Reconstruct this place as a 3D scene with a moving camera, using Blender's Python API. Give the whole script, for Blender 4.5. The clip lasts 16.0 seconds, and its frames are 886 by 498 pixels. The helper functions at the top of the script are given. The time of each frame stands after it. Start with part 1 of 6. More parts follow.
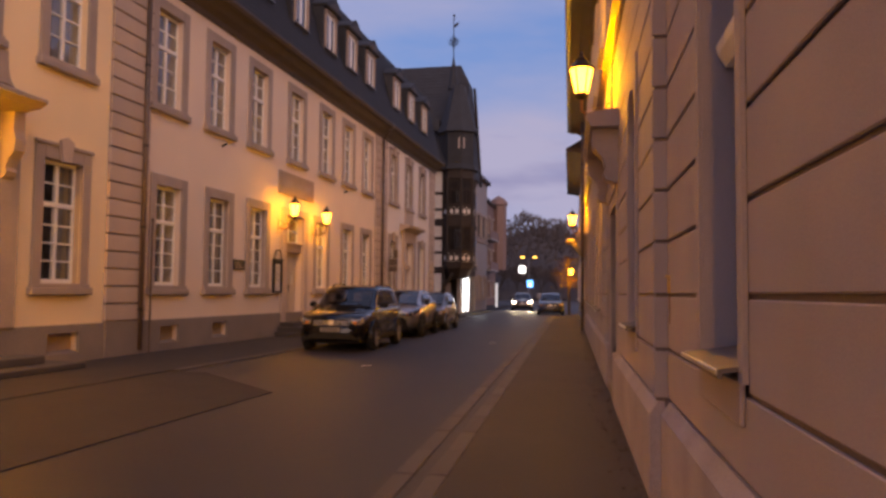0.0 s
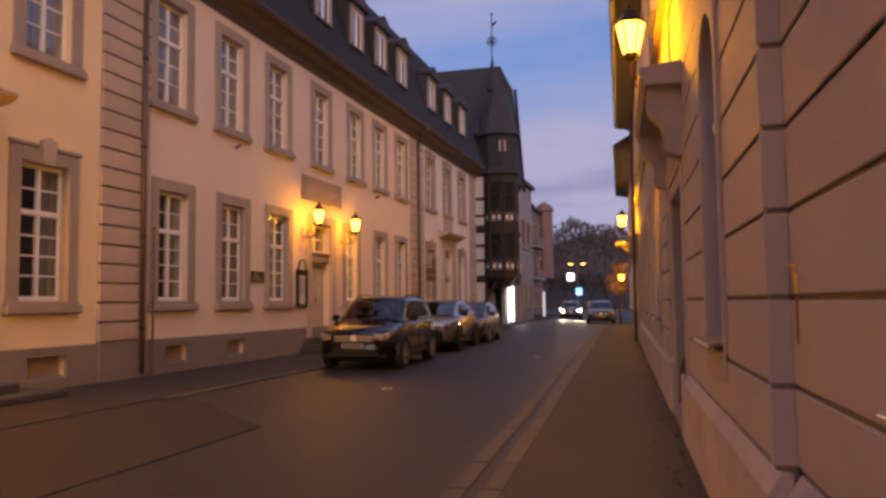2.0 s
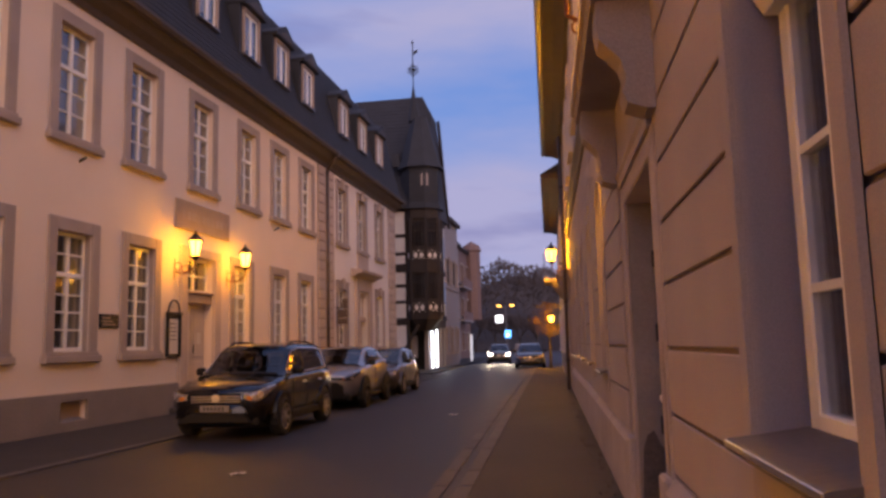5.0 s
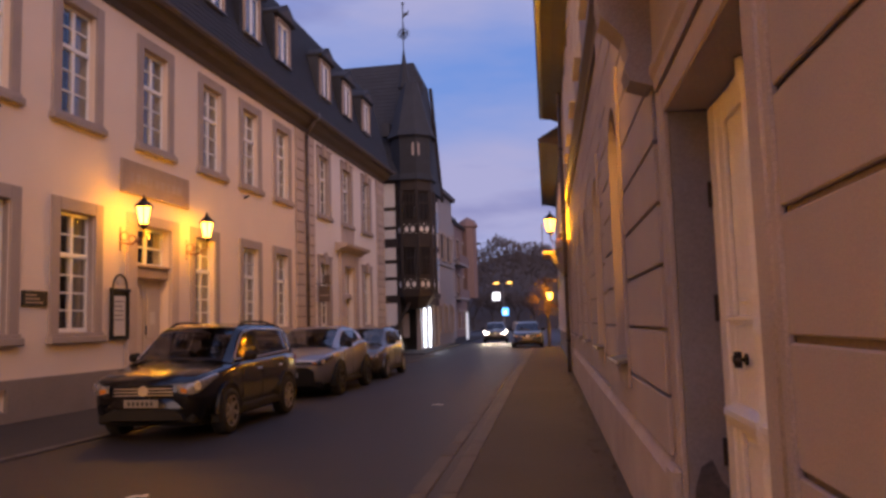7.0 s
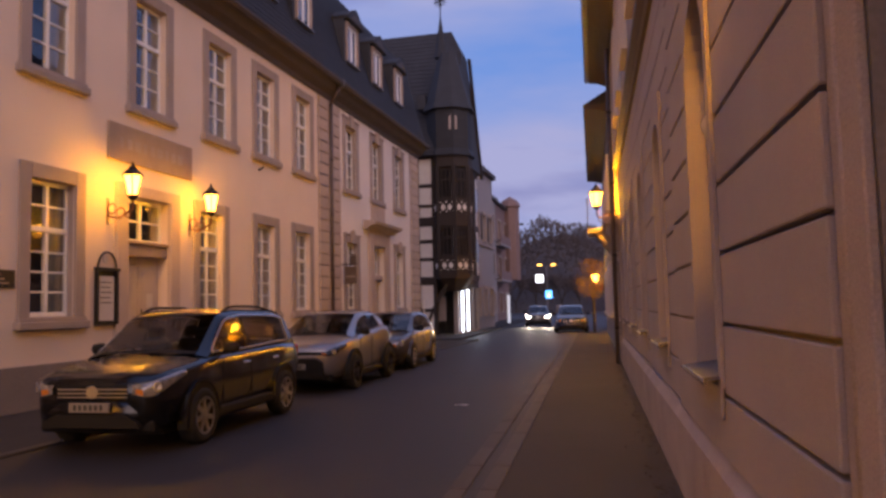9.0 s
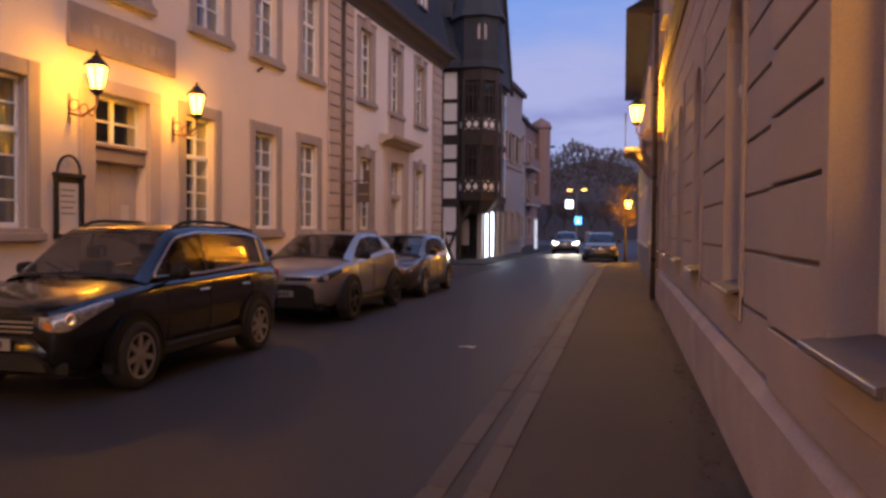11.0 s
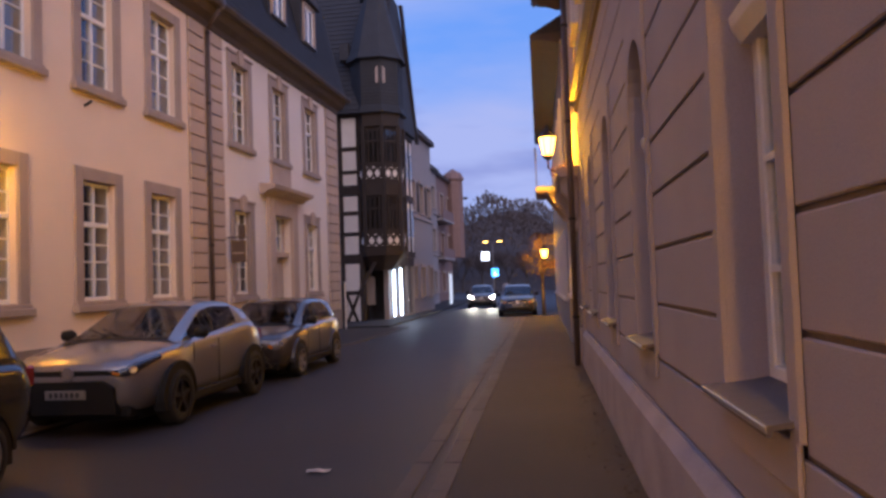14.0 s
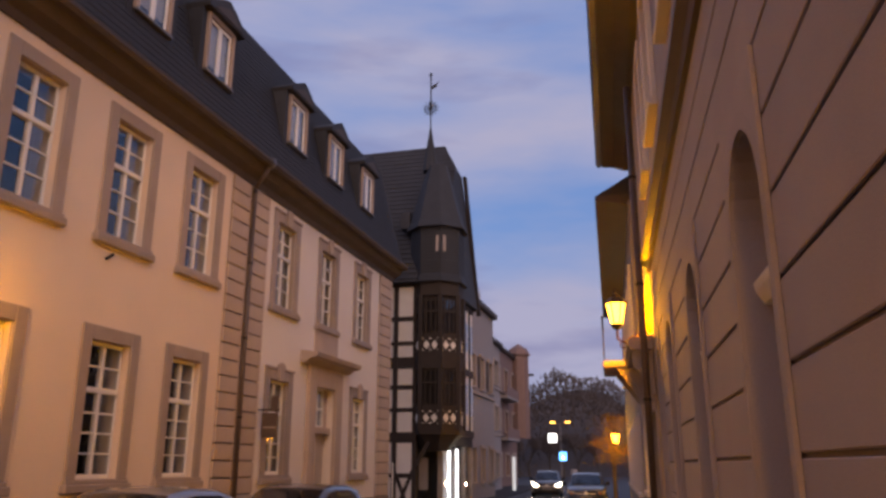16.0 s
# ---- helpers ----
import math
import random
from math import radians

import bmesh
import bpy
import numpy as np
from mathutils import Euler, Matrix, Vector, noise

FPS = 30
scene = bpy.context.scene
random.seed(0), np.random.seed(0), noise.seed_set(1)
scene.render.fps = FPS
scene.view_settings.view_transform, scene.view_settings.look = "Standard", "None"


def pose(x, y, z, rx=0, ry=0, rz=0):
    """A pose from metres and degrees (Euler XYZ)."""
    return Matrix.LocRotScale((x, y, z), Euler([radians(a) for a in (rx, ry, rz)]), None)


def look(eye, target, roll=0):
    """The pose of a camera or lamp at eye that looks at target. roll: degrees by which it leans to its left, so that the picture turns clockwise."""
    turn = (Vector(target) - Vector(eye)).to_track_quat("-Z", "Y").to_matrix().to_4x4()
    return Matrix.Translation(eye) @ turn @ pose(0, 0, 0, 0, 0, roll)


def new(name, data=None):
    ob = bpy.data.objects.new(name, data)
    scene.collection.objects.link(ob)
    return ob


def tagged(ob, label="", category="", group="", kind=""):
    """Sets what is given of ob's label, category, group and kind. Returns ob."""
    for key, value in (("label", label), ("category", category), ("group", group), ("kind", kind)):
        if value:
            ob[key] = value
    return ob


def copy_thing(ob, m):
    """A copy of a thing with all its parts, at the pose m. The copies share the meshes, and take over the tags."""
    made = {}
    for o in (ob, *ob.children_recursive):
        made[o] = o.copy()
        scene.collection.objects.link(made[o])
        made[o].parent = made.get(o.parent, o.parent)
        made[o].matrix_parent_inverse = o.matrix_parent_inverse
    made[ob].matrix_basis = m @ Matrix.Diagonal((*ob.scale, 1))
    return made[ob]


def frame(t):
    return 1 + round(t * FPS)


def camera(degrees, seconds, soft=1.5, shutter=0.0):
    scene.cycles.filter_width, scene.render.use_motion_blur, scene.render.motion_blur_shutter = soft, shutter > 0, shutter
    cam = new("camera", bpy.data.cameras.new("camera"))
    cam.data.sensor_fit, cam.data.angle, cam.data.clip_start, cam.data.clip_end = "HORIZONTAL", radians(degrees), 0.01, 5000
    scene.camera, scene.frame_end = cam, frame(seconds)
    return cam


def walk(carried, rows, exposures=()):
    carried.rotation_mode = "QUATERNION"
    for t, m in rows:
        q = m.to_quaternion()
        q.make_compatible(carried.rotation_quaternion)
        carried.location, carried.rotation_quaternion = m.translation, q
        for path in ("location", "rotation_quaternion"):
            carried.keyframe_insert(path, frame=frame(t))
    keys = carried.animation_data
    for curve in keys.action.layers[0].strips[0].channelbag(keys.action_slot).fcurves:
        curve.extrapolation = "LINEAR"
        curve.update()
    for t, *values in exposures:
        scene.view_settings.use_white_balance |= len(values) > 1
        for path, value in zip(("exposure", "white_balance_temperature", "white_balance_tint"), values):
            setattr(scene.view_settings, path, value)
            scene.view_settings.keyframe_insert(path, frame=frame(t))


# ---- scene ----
cam = camera(59.8, 16.0, soft=3.0)
PATH = [
    (0, (0.709, -2.598, 1.51), (0.283, -0.647, 1.622), 0.6),
    (0.5, (0.769, -2.077, 1.532), (0.267, -0.145, 1.651), 0.6),
    (1, (0.716, -1.536, 1.541), (0.161, 0.381, 1.666), 0.1),
    (1.5, (0.684, -0.999, 1.529), (0.11, 0.913, 1.658), -0.4),
    (2, (0.563, -0.453, 1.498), (0.018, 1.466, 1.637), -0.6),
    (2.5, (0.508, 0.136, 1.524), (0.006, 2.065, 1.683), -0.7),
    (3, (0.471, 0.717, 1.56), (0.024, 2.657, 1.752), -0.7),
    (3.5, (0.391, 1.288, 1.556), (-0.009, 3.234, 1.784), -0.9),
    (4, (0.372, 1.8, 1.545), (0.0, 3.749, 1.803), -1.1),
    (6.5, (0.241, 4.905, 1.583), (-0.124, 6.861, 1.789), -1.6),
    (7, (0.201, 5.451, 1.583), (-0.162, 7.408, 1.774), -1.6),
    (7.5, (0.141, 6.032, 1.591), (-0.252, 7.985, 1.769), -1.9),
    (8, (0.129, 6.624, 1.611), (-0.311, 8.568, 1.777), -2.3),
    (10.5, (-0.099, 9.457, 1.652), (-0.64, 11.382, 1.706), 0.3),
    (11, (-0.152, 9.972, 1.643), (-0.704, 11.893, 1.591), 0.5),
    (11.5, (-0.178, 10.525, 1.641), (-0.687, 12.459, 1.6), -0.3),
    (12, (-0.18, 11.085, 1.638), (-0.643, 13.031, 1.624), -1.4),
    (12.5, (-0.241, 11.627, 1.611), (-0.695, 13.574, 1.617), -1.5),
    (13, (-0.269, 12.172, 1.586), (-0.7, 14.125, 1.607), -1.5),
    (13.5, (-0.27, 12.741, 1.618), (-0.676, 14.699, 1.66), -1.8),
    (14, (-0.277, 13.37, 1.704), (-0.626, 15.337, 1.794), -2.0),
    (14.5, (-0.252, 13.947, 1.824), (-0.603, 15.899, 2.084), -2.1),
    (15, (-0.295, 14.413, 1.887), (-0.683, 16.296, 2.438), -0.8),
    (15.5, (-0.317, 14.958, 1.88), (-0.761, 16.796, 2.533), 0.2),
    (16, (-0.335, 15.498, 1.86), (-0.832, 17.359, 2.4), 0.1),
]
walk(cam, [(t, look(eye, target, roll)) for t, eye, target, roll in PATH], [(0, 1.2, 7600, 16), (4, 1.2, 7000, 19), (8, 1.17, 6500, 18), (10.5, 1.25, 6250, 15), (12, 1.38, 5850, 13), (13.5, 1.42, 5650, 12), (14.5, 1.3, 5600, 10), (15.5, 1.08, 6200, 10), (16, 1.16, 7450, 11)])

# ---- world, sun, exposure ----
world = bpy.data.worlds.new("dusk_sky")
scene.world = world
world.use_nodes = True
wn, wl = world.node_tree.nodes, world.node_tree.links
wn.clear()


def wnode(kind, **values):
    n = wn.new(kind)
    for key, value in values.items():
        n.inputs[key].default_value = value
    return n


SUN_ELEV, SUN_ROT = 3.0, 130.0
w_out = wn.new("ShaderNodeOutputWorld")
w_bg = wn.new("ShaderNodeBackground")
w_sky = wn.new("ShaderNodeTexSky")
w_sky.sky_type, w_sky.sun_disc = "NISHITA", False
w_sky.sun_elevation, w_sky.sun_rotation = radians(SUN_ELEV), radians(SUN_ROT)
w_sky.air_density, w_sky.dust_density, w_sky.ozone_density = 1.0, 0.6, 2.0
w_tc = wn.new("ShaderNodeTexCoord")
w_map = wn.new("ShaderNodeMapping")
w_map.inputs["Scale"].default_value = (1.0, 1.0, 4.2)
w_n1 = wnode("ShaderNodeTexNoise", Scale=1.7, Detail=7.0, Roughness=0.52)
w_r1 = wn.new("ShaderNodeValToRGB")
w_r1.color_ramp.elements[0].position, w_r1.color_ramp.elements[1].position = 0.4, 0.66
w_tint = wn.new("ShaderNodeMix")
w_tint.data_type, w_tint.blend_type = "RGBA", "MIX"
w_tint.inputs[0].default_value = 0.72
w_tint.inputs[7].default_value = (0.78, 1.45, 3.7, 1)
w_mix = wn.new("ShaderNodeMix")
w_mix.data_type = "RGBA"
w_mix.inputs[7].default_value = (1.75, 1.85, 2.9, 1)
wl.new(w_tc.outputs["Generated"], w_map.inputs["Vector"])
wl.new(w_map.outputs["Vector"], w_n1.inputs["Vector"])
wl.new(w_n1.outputs["Fac"], w_r1.inputs["Fac"])
wl.new(w_sky.outputs["Color"], w_tint.inputs[6])
wl.new(w_tint.outputs[2], w_mix.inputs[6])
wl.new(w_r1.outputs["Color"], w_mix.inputs[0])
w_n2 = wnode("ShaderNodeTexNoise", Scale=2.6, Detail=6.0, Roughness=0.5)
w_r2 = wn.new("ShaderNodeValToRGB")
w_r2.color_ramp.elements[0].position, w_r2.color_ramp.elements[1].position = 0.5, 0.68
w_mix2 = wn.new("ShaderNodeMix")
w_mix2.data_type = "RGBA"
w_mix2.inputs[7].default_value = (0.95, 1.02, 2.1, 1)
wl.new(w_map.outputs["Vector"], w_n2.inputs["Vector"])
wl.new(w_n2.outputs["Fac"], w_r2.inputs["Fac"])
wl.new(w_r2.outputs["Color"], w_mix2.inputs[0])
wl.new(w_mix.outputs[2], w_mix2.inputs[6])
wl.new(w_mix2.outputs[2], w_bg.inputs["Color"])
w_bg.inputs["Strength"].default_value = 0.1
wl.new(w_bg.outputs["Background"], w_out.inputs["Surface"])

sun_data = bpy.data.lights.new("afterglow_sun", "SUN")
sun_data.energy, sun_data.angle, sun_data.color = 0.95, radians(75), (1.0, 0.68, 0.5)
sun = new("afterglow_sun", sun_data)
sun.matrix_world = look((8, -16, 14), (-10, 14, 3))

# ---- materials ----
MATS = {}


def mat(name, base, rough=0.6, metal=0.0, var=0.12, scale=3.0, fine=40.0, bump=0.15, rnd=0.0, emit=None, strength=0.0, spec=0.5, coat=0.0):
    """A painted or mineral surface: colour varied at two scales, with fine relief."""
    m = bpy.data.materials.new(name)
    m.use_nodes = True
    nt = m.node_tree
    b = nt.nodes["Principled BSDF"]
    b.inputs["Roughness"].default_value = rough
    b.inputs["Metallic"].default_value = metal
    b.inputs["Specular IOR Level"].default_value = spec
    b.inputs["Coat Weight"].default_value = coat
    b.inputs["Coat Roughness"].default_value = 0.06
    tc = nt.nodes.new("ShaderNodeTexCoord")
    big = nt.nodes.new("ShaderNodeTexNoise")
    big.inputs["Scale"].default_value, big.inputs["Detail"].default_value = scale, 5
    small = nt.nodes.new("ShaderNodeTexNoise")
    small.inputs["Scale"].default_value, small.inputs["Detail"].default_value = fine, 3
    nt.links.new(tc.outputs["Object"], big.inputs["Vector"])
    nt.links.new(tc.outputs["Object"], small.inputs["Vector"])
    add = nt.nodes.new("ShaderNodeMath")
    add.operation = "ADD"
    nt.links.new(big.outputs["Fac"], add.inputs[0])
    nt.links.new(small.outputs["Fac"], add.inputs[1])
    rng = nt.nodes.new("ShaderNodeMapRange")
    rng.inputs["From Min"].default_value, rng.inputs["From Max"].default_value = 0.6, 1.4
    rng.inputs["To Min"].default_value, rng.inputs["To Max"].default_value = 1 - var, 1 + var
    nt.links.new(add.outputs[0], rng.inputs["Value"])
    value = rng.outputs["Result"]
    if rnd:
        info = nt.nodes.new("ShaderNodeObjectInfo")
        r2 = nt.nodes.new("ShaderNodeMapRange")
        r2.inputs["To Min"].default_value, r2.inputs["To Max"].default_value = 1 - rnd, 1 + rnd
        nt.links.new(info.outputs["Random"], r2.inputs["Value"])
        mul = nt.nodes.new("ShaderNodeMath")
        mul.operation = "MULTIPLY"
        nt.links.new(value, mul.inputs[0])
        nt.links.new(r2.outputs["Result"], mul.inputs[1])
        value = mul.outputs[0]
    mixn = nt.nodes.new("ShaderNodeVectorMath")
    mixn.operation = "SCALE"
    mixn.inputs[0].default_value = base
    nt.links.new(value, mixn.inputs["Scale"])
    nt.links.new(mixn.outputs["Vector"], b.inputs["Base Color"])
    if bump:
        bp = nt.nodes.new("ShaderNodeBump")
        bp.inputs["Strength"].default_value, bp.inputs["Distance"].default_value = bump, 0.01
        nt.links.new(small.outputs["Fac"], bp.inputs["Height"])
        nt.links.new(bp.outputs["Normal"], b.inputs["Normal"])
    if emit:
        b.inputs["Emission Color"].default_value = (*emit, 1)
        b.inputs["Emission Strength"].default_value = strength
    MATS[name] = m
    return m


def glass(name, tint=(1, 1, 1), ior=1.75, rough=0.02):
    """Glass: a clear pane, tinted, with a mirror sheen by its Fresnel term."""
    m = bpy.data.materials.new(name)
    m.use_nodes = True
    nt = m.node_tree
    nt.nodes.remove(nt.nodes["Principled BSDF"])
    tr = nt.nodes.new("ShaderNodeBsdfTransparent")
    tr.inputs["Color"].default_value = (*tint, 1)
    gl = nt.nodes.new("ShaderNodeBsdfGlossy")
    gl.inputs["Roughness"].default_value = rough
    lw = nt.nodes.new("ShaderNodeLayerWeight")
    lw.inputs["Blend"].default_value = 0.5
    pw = nt.nodes.new("ShaderNodeMath")
    pw.operation = "POWER"
    pw.inputs[1].default_value = 4.0
    fr = nt.nodes.new("ShaderNodeMath")
    fr.operation = "MULTIPLY_ADD"
    r0 = ((ior - 1) / (ior + 1)) ** 2
    fr.inputs[1].default_value, fr.inputs[2].default_value = 0.95 - r0, r0
    nt.links.new(lw.outputs["Facing"], pw.inputs[0])
    nt.links.new(pw.outputs[0], fr.inputs[0])
    mx = nt.nodes.new("ShaderNodeMixShader")
    n = nt.nodes.new("ShaderNodeTexNoise")
    n.inputs["Scale"].default_value = 1.6
    bp = nt.nodes.new("ShaderNodeBump")
    bp.inputs["Strength"].default_value, bp.inputs["Distance"].default_value = 0.1, 0.02
    tc = nt.nodes.new("ShaderNodeTexCoord")
    nt.links.new(tc.outputs["Object"], n.inputs["Vector"])
    nt.links.new(n.outputs["Fac"], bp.inputs["Height"])
    nt.links.new(bp.outputs["Normal"], gl.inputs["Normal"])
    nt.links.new(fr.outputs[0], mx.inputs[0])
    nt.links.new(tr.outputs[0], mx.inputs[1])
    nt.links.new(gl.outputs[0], mx.inputs[2])
    nt.links.new(mx.outputs[0], nt.nodes["Material Output"].inputs["Surface"])
    MATS[name] = m
    return m


M_CREAM = mat("cream_plaster", (0.72, 0.6, 0.5), 0.9, var=0.07, scale=0.7, fine=60, bump=0.2)
# yellowish paint with warm lamp glow mixed into the colour
M_OCHRE = mat("glow_yellowed_plaster", (0.82, 0.65, 0.42), 0.9, var=0.07, scale=0.7, fine=60, bump=0.2)
M_STEP = mat("dark_step_stone", (0.05, 0.043, 0.04), 0.85, var=0.25, scale=2, fine=30, bump=0.3)
M_CREAM2 = mat("white_plaster", (0.74, 0.68, 0.63), 0.9, var=0.07, scale=0.7, fine=60, bump=0.2)
M_STONE = mat("grey_sandstone", (0.34, 0.28, 0.25), 0.85, var=0.18, scale=1.5, fine=45, bump=0.3, rnd=0.06)
M_QUOIN = mat("beige_sandstone", (0.46, 0.37, 0.31), 0.88, var=0.15, scale=1.2, fine=45, bump=0.3, rnd=0.08)
M_PLINTH = mat("plinth_stone", (0.21, 0.18, 0.165), 0.9, var=0.2, scale=1.0, fine=30, bump=0.35)
M_RENDER = mat("mauve_grey_render", (0.36, 0.315, 0.315), 0.85, var=0.16, scale=0.9, fine=130, bump=0.06, rnd=0.03)
M_RPLINTH = mat("render_plinth", (0.36, 0.315, 0.315), 0.88, var=0.28, scale=1.6, fine=90, bump=0.1)
M_GROOVE = mat("dark_joint", (0.18, 0.15, 0.145), 0.95, var=0.2, bump=0.1)
M_WHITE = mat("white_window_paint", (0.78, 0.76, 0.73), 0.45, var=0.05, bump=0.05)
M_DOOR = mat("pale_door_paint", (0.5, 0.42, 0.36), 0.5, var=0.1, bump=0.08)
M_RDOOR = mat("grey_door_paint", (0.8, 0.76, 0.74), 0.45, var=0.1, bump=0.08)
M_REVEAL = mat("grey_reveal_paint", (0.2, 0.19, 0.2), 0.8, var=0.2, scale=3, fine=50, bump=0.1)
M_STAIN = mat("damp_stain", (0.07, 0.065, 0.068), 0.9, var=0.4, scale=9, bump=0.1)
M_SLATE = mat("slate", (0.025, 0.026, 0.031), 0.75, var=0.3, scale=2, fine=25, bump=0.4, rnd=0.25)
M_EAVE = mat("brown_painted_eave", (0.062, 0.047, 0.04), 0.7, var=0.2, bump=0.2)
M_ZINC = mat("weathered_zinc", (0.16, 0.15, 0.15), 0.45, 0.7, var=0.2, bump=0.1)
M_PIPE = mat("brown_pipe", (0.11, 0.08, 0.065), 0.5, 0.3, var=0.2, bump=0.1)
M_LEDGE = mat("metal_ledge", (0.13, 0.115, 0.11), 0.62, 0.2, var=0.2, bump=0.1)
M_IRON = mat("black_iron", (0.02, 0.018, 0.016), 0.5, 0.4, var=0.2, bump=0.1)
M_BROWNIRON = mat("brown_iron", (0.2, 0.085, 0.04), 0.5, 0.3, var=0.2, bump=0.1)
M_TIMBER = mat("dark_timber", (0.028, 0.02, 0.016), 0.75, var=0.3, scale=3, fine=30, bump=0.4, rnd=0.2)
M_PANEL = mat("white_infill", (0.72, 0.69, 0.65), 0.9, var=0.08, bump=0.2)
M_ASPHALT = mat("asphalt", (0.028, 0.0265, 0.029), 0.58, spec=0.32, var=0.25, scale=0.35, fine=70, bump=0.5)
M_WALK = mat("asphalt_walk", (0.047, 0.043, 0.043), 0.8, spec=0.35, var=0.25, scale=0.5, fine=80, bump=0.5)
M_GUTTER = mat("gutter_stone", (0.078, 0.07, 0.07), 0.75, var=0.2, scale=2, fine=40, bump=0.35, rnd=0.15)
M_KERB = mat("kerb_stone", (0.058, 0.053, 0.053), 0.8, var=0.2, scale=2, fine=40, bump=0.35, rnd=0.12)
M_FLAG = mat("paving_flag", (0.032, 0.03, 0.032), 0.88, spec=0.3, var=0.2, scale=1.5, fine=40, bump=0.35, rnd=0.12)
M_GLASS = glass("window_glass", (0.8, 0.84, 0.88), 1.75)
M_CARGLASS = glass("car_glass", (0.36, 0.36, 0.38), 1.7)
# near-black colour stands in for the shade inside unlit rooms
M_DARK = mat("painted_room_shade", (0.06, 0.054, 0.052), 0.95, var=0.1, bump=0)
M_CURTAIN = mat("sheer_curtain", (0.5, 0.47, 0.47), 0.9, var=0.1, bump=0.1)
M_LAMP = mat("lit_lantern_glass", (0.8, 0.6, 0.3), 0.3, var=0.0, bump=0, emit=(1.0, 0.5, 0.07), strength=3.0)
M_BULB = mat("lit_mantle", (0.9, 0.8, 0.6), 0.3, var=0, bump=0, emit=(1.0, 0.75, 0.35), strength=9.0)
M_GLOW = mat("dim_lit_panel", (0.7, 0.7, 0.7), 0.4, var=0, bump=0, emit=(0.85, 0.92, 1.0), strength=0.22)
M_BRASS = mat("tarnished_brass", (0.55, 0.36, 0.12), 0.4, 0.7, var=0.3, scale=20, bump=0.1)
M_RUST = mat("rust_streak", (0.17, 0.09, 0.04), 0.9, var=0.4, scale=12, bump=0.1)
M_NEON = mat("lit_tube", (0.9, 0.9, 0.9), 0.3, var=0, bump=0, emit=(0.8, 0.9, 1.0), strength=3.5)
M_SIGNW = mat("lit_white_sign", (0.8, 0.8, 0.8), 0.4, var=0, bump=0, emit=(0.9, 0.95, 1.0), strength=1.6)
M_SIGNB = mat("lit_blue_sign", (0.05, 0.2, 0.6), 0.4, var=0, bump=0, emit=(0.08, 0.4, 1.0), strength=2.0)
M_CARBLACK = mat("black_car_paint", (0.004, 0.004, 0.0045), 0.18, 0.0, var=0.1, fine=200, bump=0.0, coat=0.5, spec=0.4)
M_CARSILVER = mat("grey_car_paint", (0.24, 0.228, 0.24), 0.33, 0.6, var=0.05, fine=300, bump=0.0, coat=1.0)
M_CARGREY = mat("dark_grey_car_paint", (0.07, 0.063, 0.06), 0.32, 0.5, var=0.08, fine=300, bump=0.0, coat=1.0)
M_CARBLUE = mat("blue_car_paint", (0.03, 0.05, 0.11), 0.3, 0.4, var=0.05, bump=0, coat=1.0)
M_TYRE = mat("tyre_rubber", (0.012, 0.012, 0.012), 0.85, var=0.2, bump=0.2)
M_TRIM = mat("black_plastic_trim", (0.009, 0.009, 0.009), 0.7, spec=0.3, var=0.2, bump=0.1)
M_CHROME = mat("chrome", (0.75, 0.73, 0.71), 0.32, 1.0, var=0.03, bump=0)
M_ALLOY = mat("alloy_rim", (0.45, 0.43, 0.42), 0.35, 0.9, var=0.1, bump=0)
M_DARKRIM = mat("dark_alloy_rim", (0.03, 0.028, 0.027), 0.4, 0.7, var=0.1, bump=0)
M_HEAD = mat("headlamp_lens", (0.26, 0.25, 0.245), 0.1, 0.35, var=0.75, scale=16, fine=60, bump=0, coat=1.0)
M_HEADDARK = mat("dark_headlamp_lens", (0.03, 0.03, 0.032), 0.1, 0.1, var=0.5, scale=16, bump=0, coat=1.0)
M_AMBER = mat("amber_indicator", (0.55, 0.2, 0.03), 0.2, 0.1, var=0.2, scale=30, bump=0, coat=1.0)
M_HEADLIT = mat("lit_headlamp", (0.9, 0.9, 0.9), 0.2, var=0, bump=0, emit=(1.0, 0.92, 0.75), strength=7.0)
M_PLATE = mat("number_plate", (0.2, 0.19, 0.18), 0.5, var=0.05, bump=0)
M_TEXT = mat("dark_lettering", (0.03, 0.03, 0.03), 0.6, var=0, bump=0)
M_CARVED = mat("carved_plaque", (0.33, 0.25, 0.2), 0.85, var=0.15, scale=3, bump=0.3)
M_PAPER = mat("notice_paper", (0.62, 0.57, 0.52), 0.8, var=0.05, bump=0)
M_BARK = mat("bark", (0.05, 0.042, 0.038), 0.9, var=0.3, scale=4, bump=0.5)
M_TWIG = mat("winter_twigs", (0.075, 0.06, 0.056), 0.95, var=0.3, bump=0)
M_HILL = mat("wooded_hill", (0.06, 0.052, 0.052), 1.0, var=0.3, scale=0.15, fine=1.5, bump=0)
M_BRICK = mat("red_brick_front", (0.2, 0.13, 0.115), 0.85, var=0.15, bump=0.3)
M_FAR = mat("far_plaster", (0.29, 0.265, 0.265), 0.9, var=0.1, bump=0.2)
M_FAR2 = mat("far_yellow_plaster", (0.5, 0.38, 0.25), 0.9, var=0.1, bump=0.2)
M_LEAFLIT = mat("dry_street_tree_leaf", (0.09, 0.06, 0.03), 0.9, var=0.4, bump=0)
M_LEAF = mat("fallen_leaf", (0.06, 0.045, 0.03), 0.9, var=0.4, bump=0)
M_REDLIGHT = mat("tail_lamp", (0.25, 0.02, 0.02), 0.2, var=0.1, bump=0)

# ---- building blocks ----


